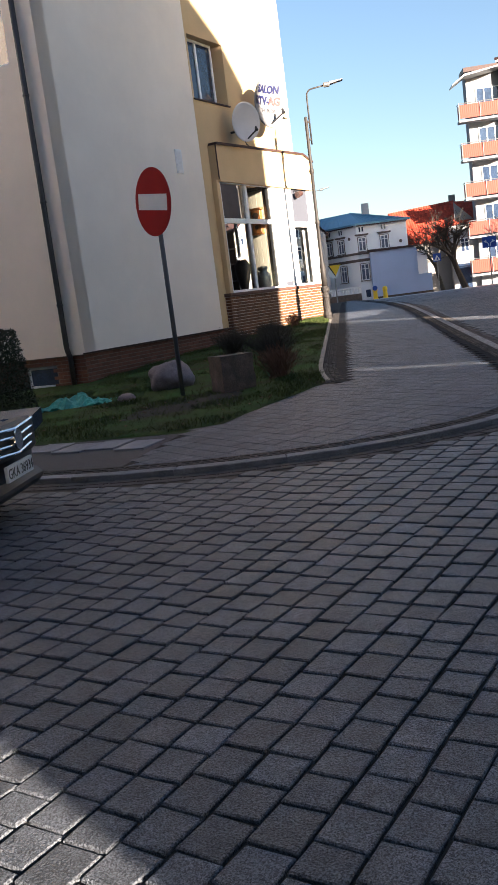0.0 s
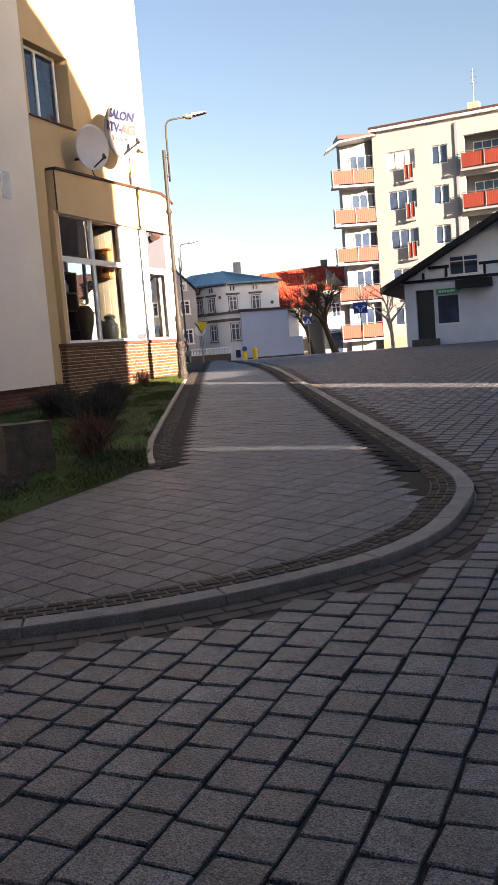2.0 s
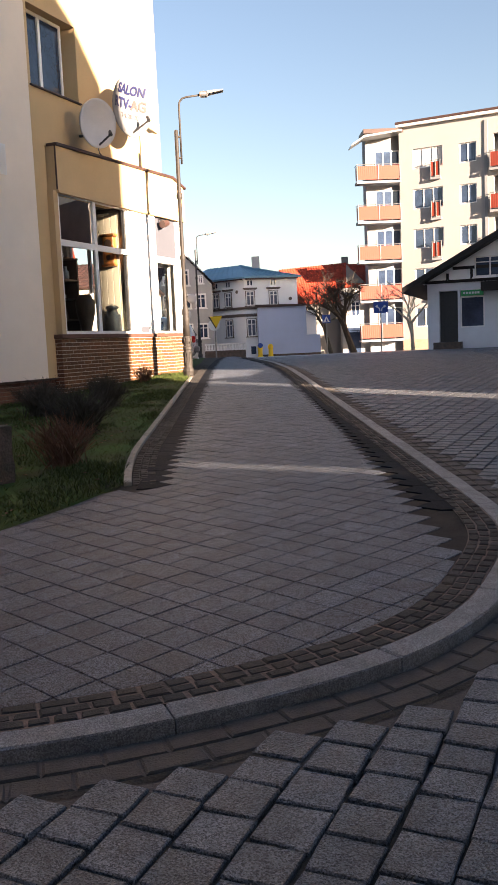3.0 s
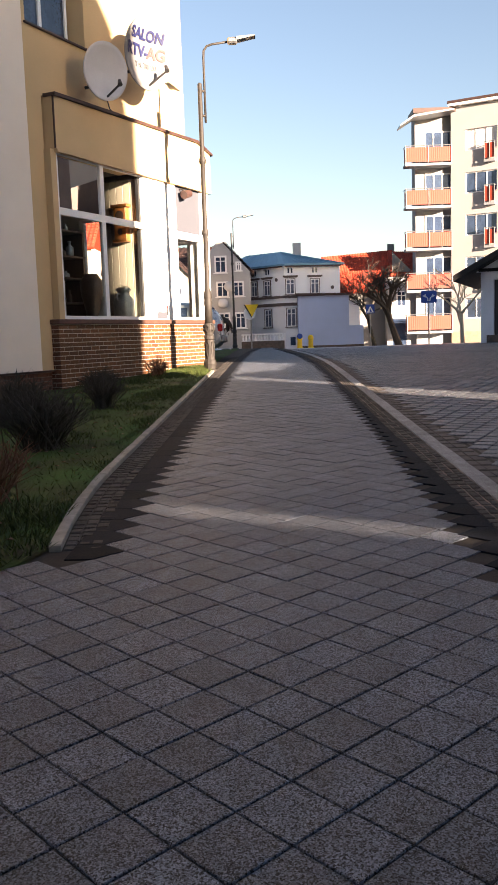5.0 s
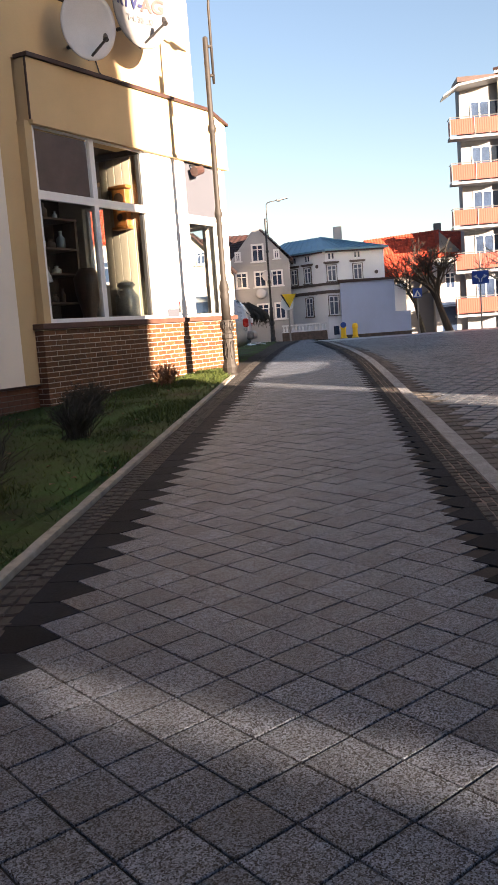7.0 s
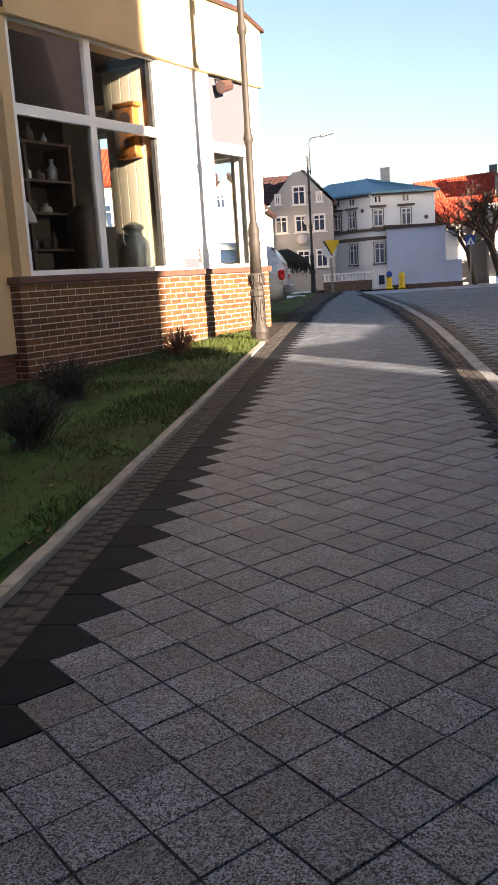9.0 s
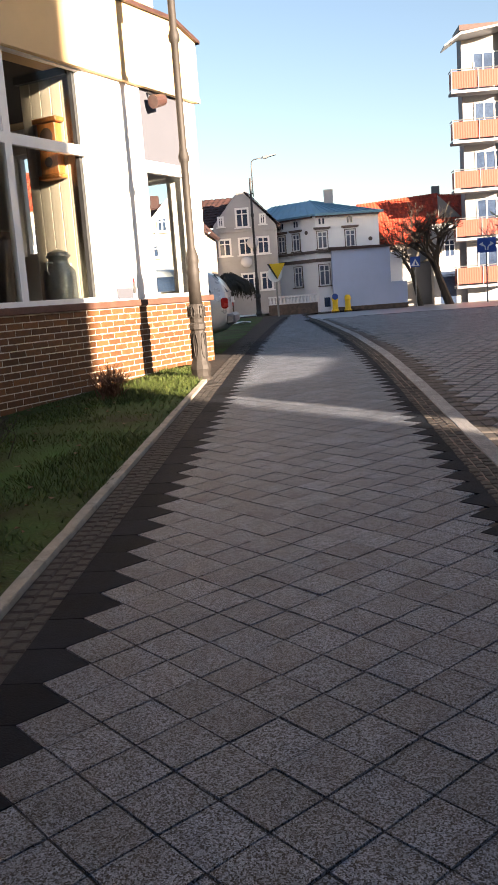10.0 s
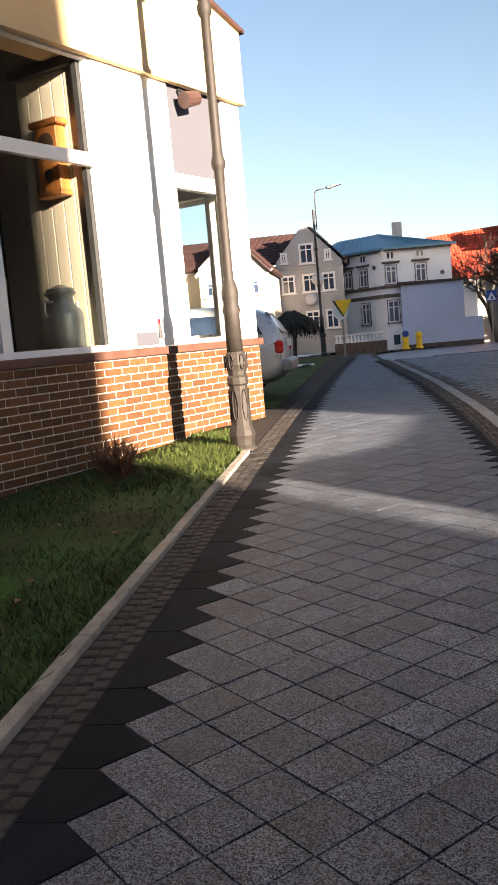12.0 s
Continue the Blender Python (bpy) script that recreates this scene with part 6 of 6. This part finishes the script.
for j in range(-62, 240):
    for i in range(-50, 13):
        if (i + j) % 2:
            continue
        xs, ys = -0.69 + DIAG / 2 * (1 + i), 9.23 + DIAG / 2 * j
        x, y = to_world(xs, ys)
        if ys > 5.3 and i < 0:
            continue
        rim = DIAG / 2
        if all(inside(poly, *to_world(xs + p * rim, ys + q * rim)) for p, q in ((0, -1), (1, 0), (0, 1), (-1, 0))) or x < -2.9 + 0.26 * (y - 1.5) and y < 5:
            continue
        if ys < 5.4:
            h = DIAG / 2 - 0.0046
            corners = [to_world(xs, ys - h), to_world(xs + h, ys), to_world(xs, ys + h), to_world(xs - h, ys)]
            cut = trim(corners)
            if len(cut) < 3:
                continue
            if cut is not corners:
                pile.stone(cut, 0.0, 0.04, 0.003, lay=rp.uniform(-0.0015, 0.0015))
                continue
        elif not inside(region, x, y):
            continue
        z = level(x, y) + rp.uniform(-0.0015, 0.0015)
        if 5.0 < y < 15.2 and count < 300 and -0.8 < x < 0.95 and y > 6.8:
            ob = new("slab", rp.choice(slab_shapes))
            ob.parent = pavement
            n = Vector((level(x - 0.1, y) - level(x + 0.1, y), level(x, y - 0.1) - level(x, y + 0.1), 0.2))
            lean = Vector((0, 0, 1)).rotation_difference(n).to_matrix().to_4x4()
            ob.matrix_world = Matrix.Translation((x, y, z)) @ lean @ Matrix.Rotation(radians(45) - turn + radians(90) * rp.randrange(4), 4, "Z")
            count += 1
        else:
            h = DIAG / 2 - 0.0046
            pile.stone([to_world(xs, ys - h), to_world(xs + h, ys), to_world(xs, ys + h), to_world(xs - h, ys)], z, 0.04, 0.004, lay=z - level(x, y))
for k in range(-14, 110):
    y0 = 9.23 + k * DIAG
    g = 0.0015
    xe = -0.835
    pts = [(xe, y0 + g), (-0.69 - g, y0 + g), (-0.69 + DIAG / 2 - 2 * g, y0 + DIAG / 2), (-0.69 - g, y0 + DIAG - g), (xe, y0 + DIAG - g)]
    pts = [to_world(*p) for p in pts]
    dark.stone(pts, 0.0, 0.04, 0.002, lay=rp.uniform(-0.001, 0.001))
TIPS_Y, TIPS_X = [3, 17, 20, 24, 28.5, 34], [1.1, 1.1, 1.04, 0.88, 0.66, 0.43]
for k in range(-19, 88):    # the border by the kerb, its points towards the slabs
    y0 = 9.36 + k * DIAG
    tip = [float(np.interp(y0 + q * DIAG, TIPS_Y, TIPS_X)) for q in (0, 0.5, 1)]
    out = [float(np.interp(y0 + q * DIAG, *zip(*sorted((p.y, p.x) for p in KERB_LINE if p.x > 0.3 and p.y > 3)))) - 0.29 for q in (0, 1)]
    root = DIAG / 2
    pts = [(out[1], y0 + DIAG - g), (tip[2] + root, y0 + DIAG - g), (tip[1], y0 + root), (tip[0] + root, y0 + g), (out[0], y0 + g)]
    dark.stone(pts, 0.0, 0.04, 0.002, lay=0.0035 + rp.uniform(-0.0005, 0.0005))
ob = tagged(new("slabs", pile.mesh("slabs", SLAB_FAR)), "grey washed concrete slabs laid diagonally", kind="stuff")
ob.parent = pavement

# patch of asphalt and loose pale slabs at the side street's end of the pavement
edge_a = [p for p in KERB_IN if -8 < p.x < -2.95]
bm = bmesh.new()
ground_sheet(bm, [(p.x, p.y) for p in edge_a] + [(-2.9, 1.5), (-2.56, 2.85), (-2.85, 2.88), (-4.3, 3.12), (-8, 4.36)], 0.001)
single("asphalt_patch", bm, ASPHALT, "dark asphalt patch at the pavement's end", "asphalt", kind="structure")
for k in range(7):
    x, y = -2.95 - 0.36 * k, 2.45 + 0.1 * k + (0.08 if k % 2 else 0.0)
    bm = bmesh.new()
    box(bm, -0.175, 0.175, -0.24, 0.24, -0.03, 0.012, bevel=0.004)
    single("paving_slab", bm, PALE_SLAB, "pale square paving slab laid beside the lawn", "paving slab", Matrix.Translation((x, y, level(x, y))) @ pose(0, 0, 0, 0, 0, -16), group="pale slabs")

# ---- setts of the road ----
road_bed = [(p.x, p.y) for p in beside(KERB_LINE, -0.25)]
road_region = road_bed + [(30, 58), (30, -12), (-30, -12)]
bm = bmesh.new()
ground_sheet(bm, [(-14, -8), (15, -8), (15, 0.9), (15, 36), (2.2, 36), (2.2, 0.9), (-14, 0.9)], -0.052)
road = single("road", bm, JOINT, "cobbled road of dark grey granite setts", "road", kind="structure")
setts = {ln: [sett_mesh("sett", SETT, 60 + k + int(ln * 2000), 0.03, 0.045, 0.005, (ln - 0.009, 0.182 - 0.011)) for k in range(3)] for ln in (0.155, 0.165, 0.175, 0.185, 0.195, 0.205)}
ang = radians(63)
ca, sa = math.cos(ang), math.sin(ang)
rr = random.Random(33)
pile = Pile()
count = 0
for r in range(-190, 100):
    w = 0.182
    v = r * w
    u = -30 + rr.uniform(0, 0.2)
    while u < 44:
        ln = rr.choice((0.155, 0.165, 0.175, 0.185, 0.195, 0.205))
        uc = u + ln / 2
        u += ln
        x, y = uc * ca + v * sa, uc * sa - v * ca
        if not (-8 < x < 14.5 and -7 < y < 35):
            continue
        if (x < -3 and y < -2) or (x > 3.5 and y < 2) or x > 4 + 0.33 * y:
            continue
        if not inside(road_region, x, y):
            continue
        z = level(x, y) - 0.036 + rr.uniform(-0.002, 0.002)
        if count < 300 and -2.6 < y < 1.0 and -1.7 < x < 1.5:
            ob = new("sett", rr.choice(setts[ln]))
            ob.parent = road
            ob.matrix_world = Matrix.Translation((x, y, z)) @ Matrix.Rotation(ang + rr.uniform(-0.03, 0.03), 4, "Z") @ Matrix.Rotation(radians(180) * rr.randrange(2), 4, "Z")
            count += 1
        else:
            a, b = (ln - 0.009) / 2, (w - 0.011) / 2
            t = rr.uniform(-0.03, 0.03)
            c2, s2 = math.cos(ang + t), math.sin(ang + t)
            pts = []
            for p, q in ((-a, -b), (a, -b), (a, b), (-a, b)):
                p, q = p + rr.uniform(-0.006, 0.006), q + rr.uniform(-0.006, 0.006)
                pts.append((x + p * c2 - q * s2, y + p * s2 + q * c2))
            pile.stone(pts, z, 0.03, 0.008)
ob = tagged(new("setts", pile.mesh("setts", SETT_FAR)), "dark grey granite setts", kind="stuff")
ob.parent = road
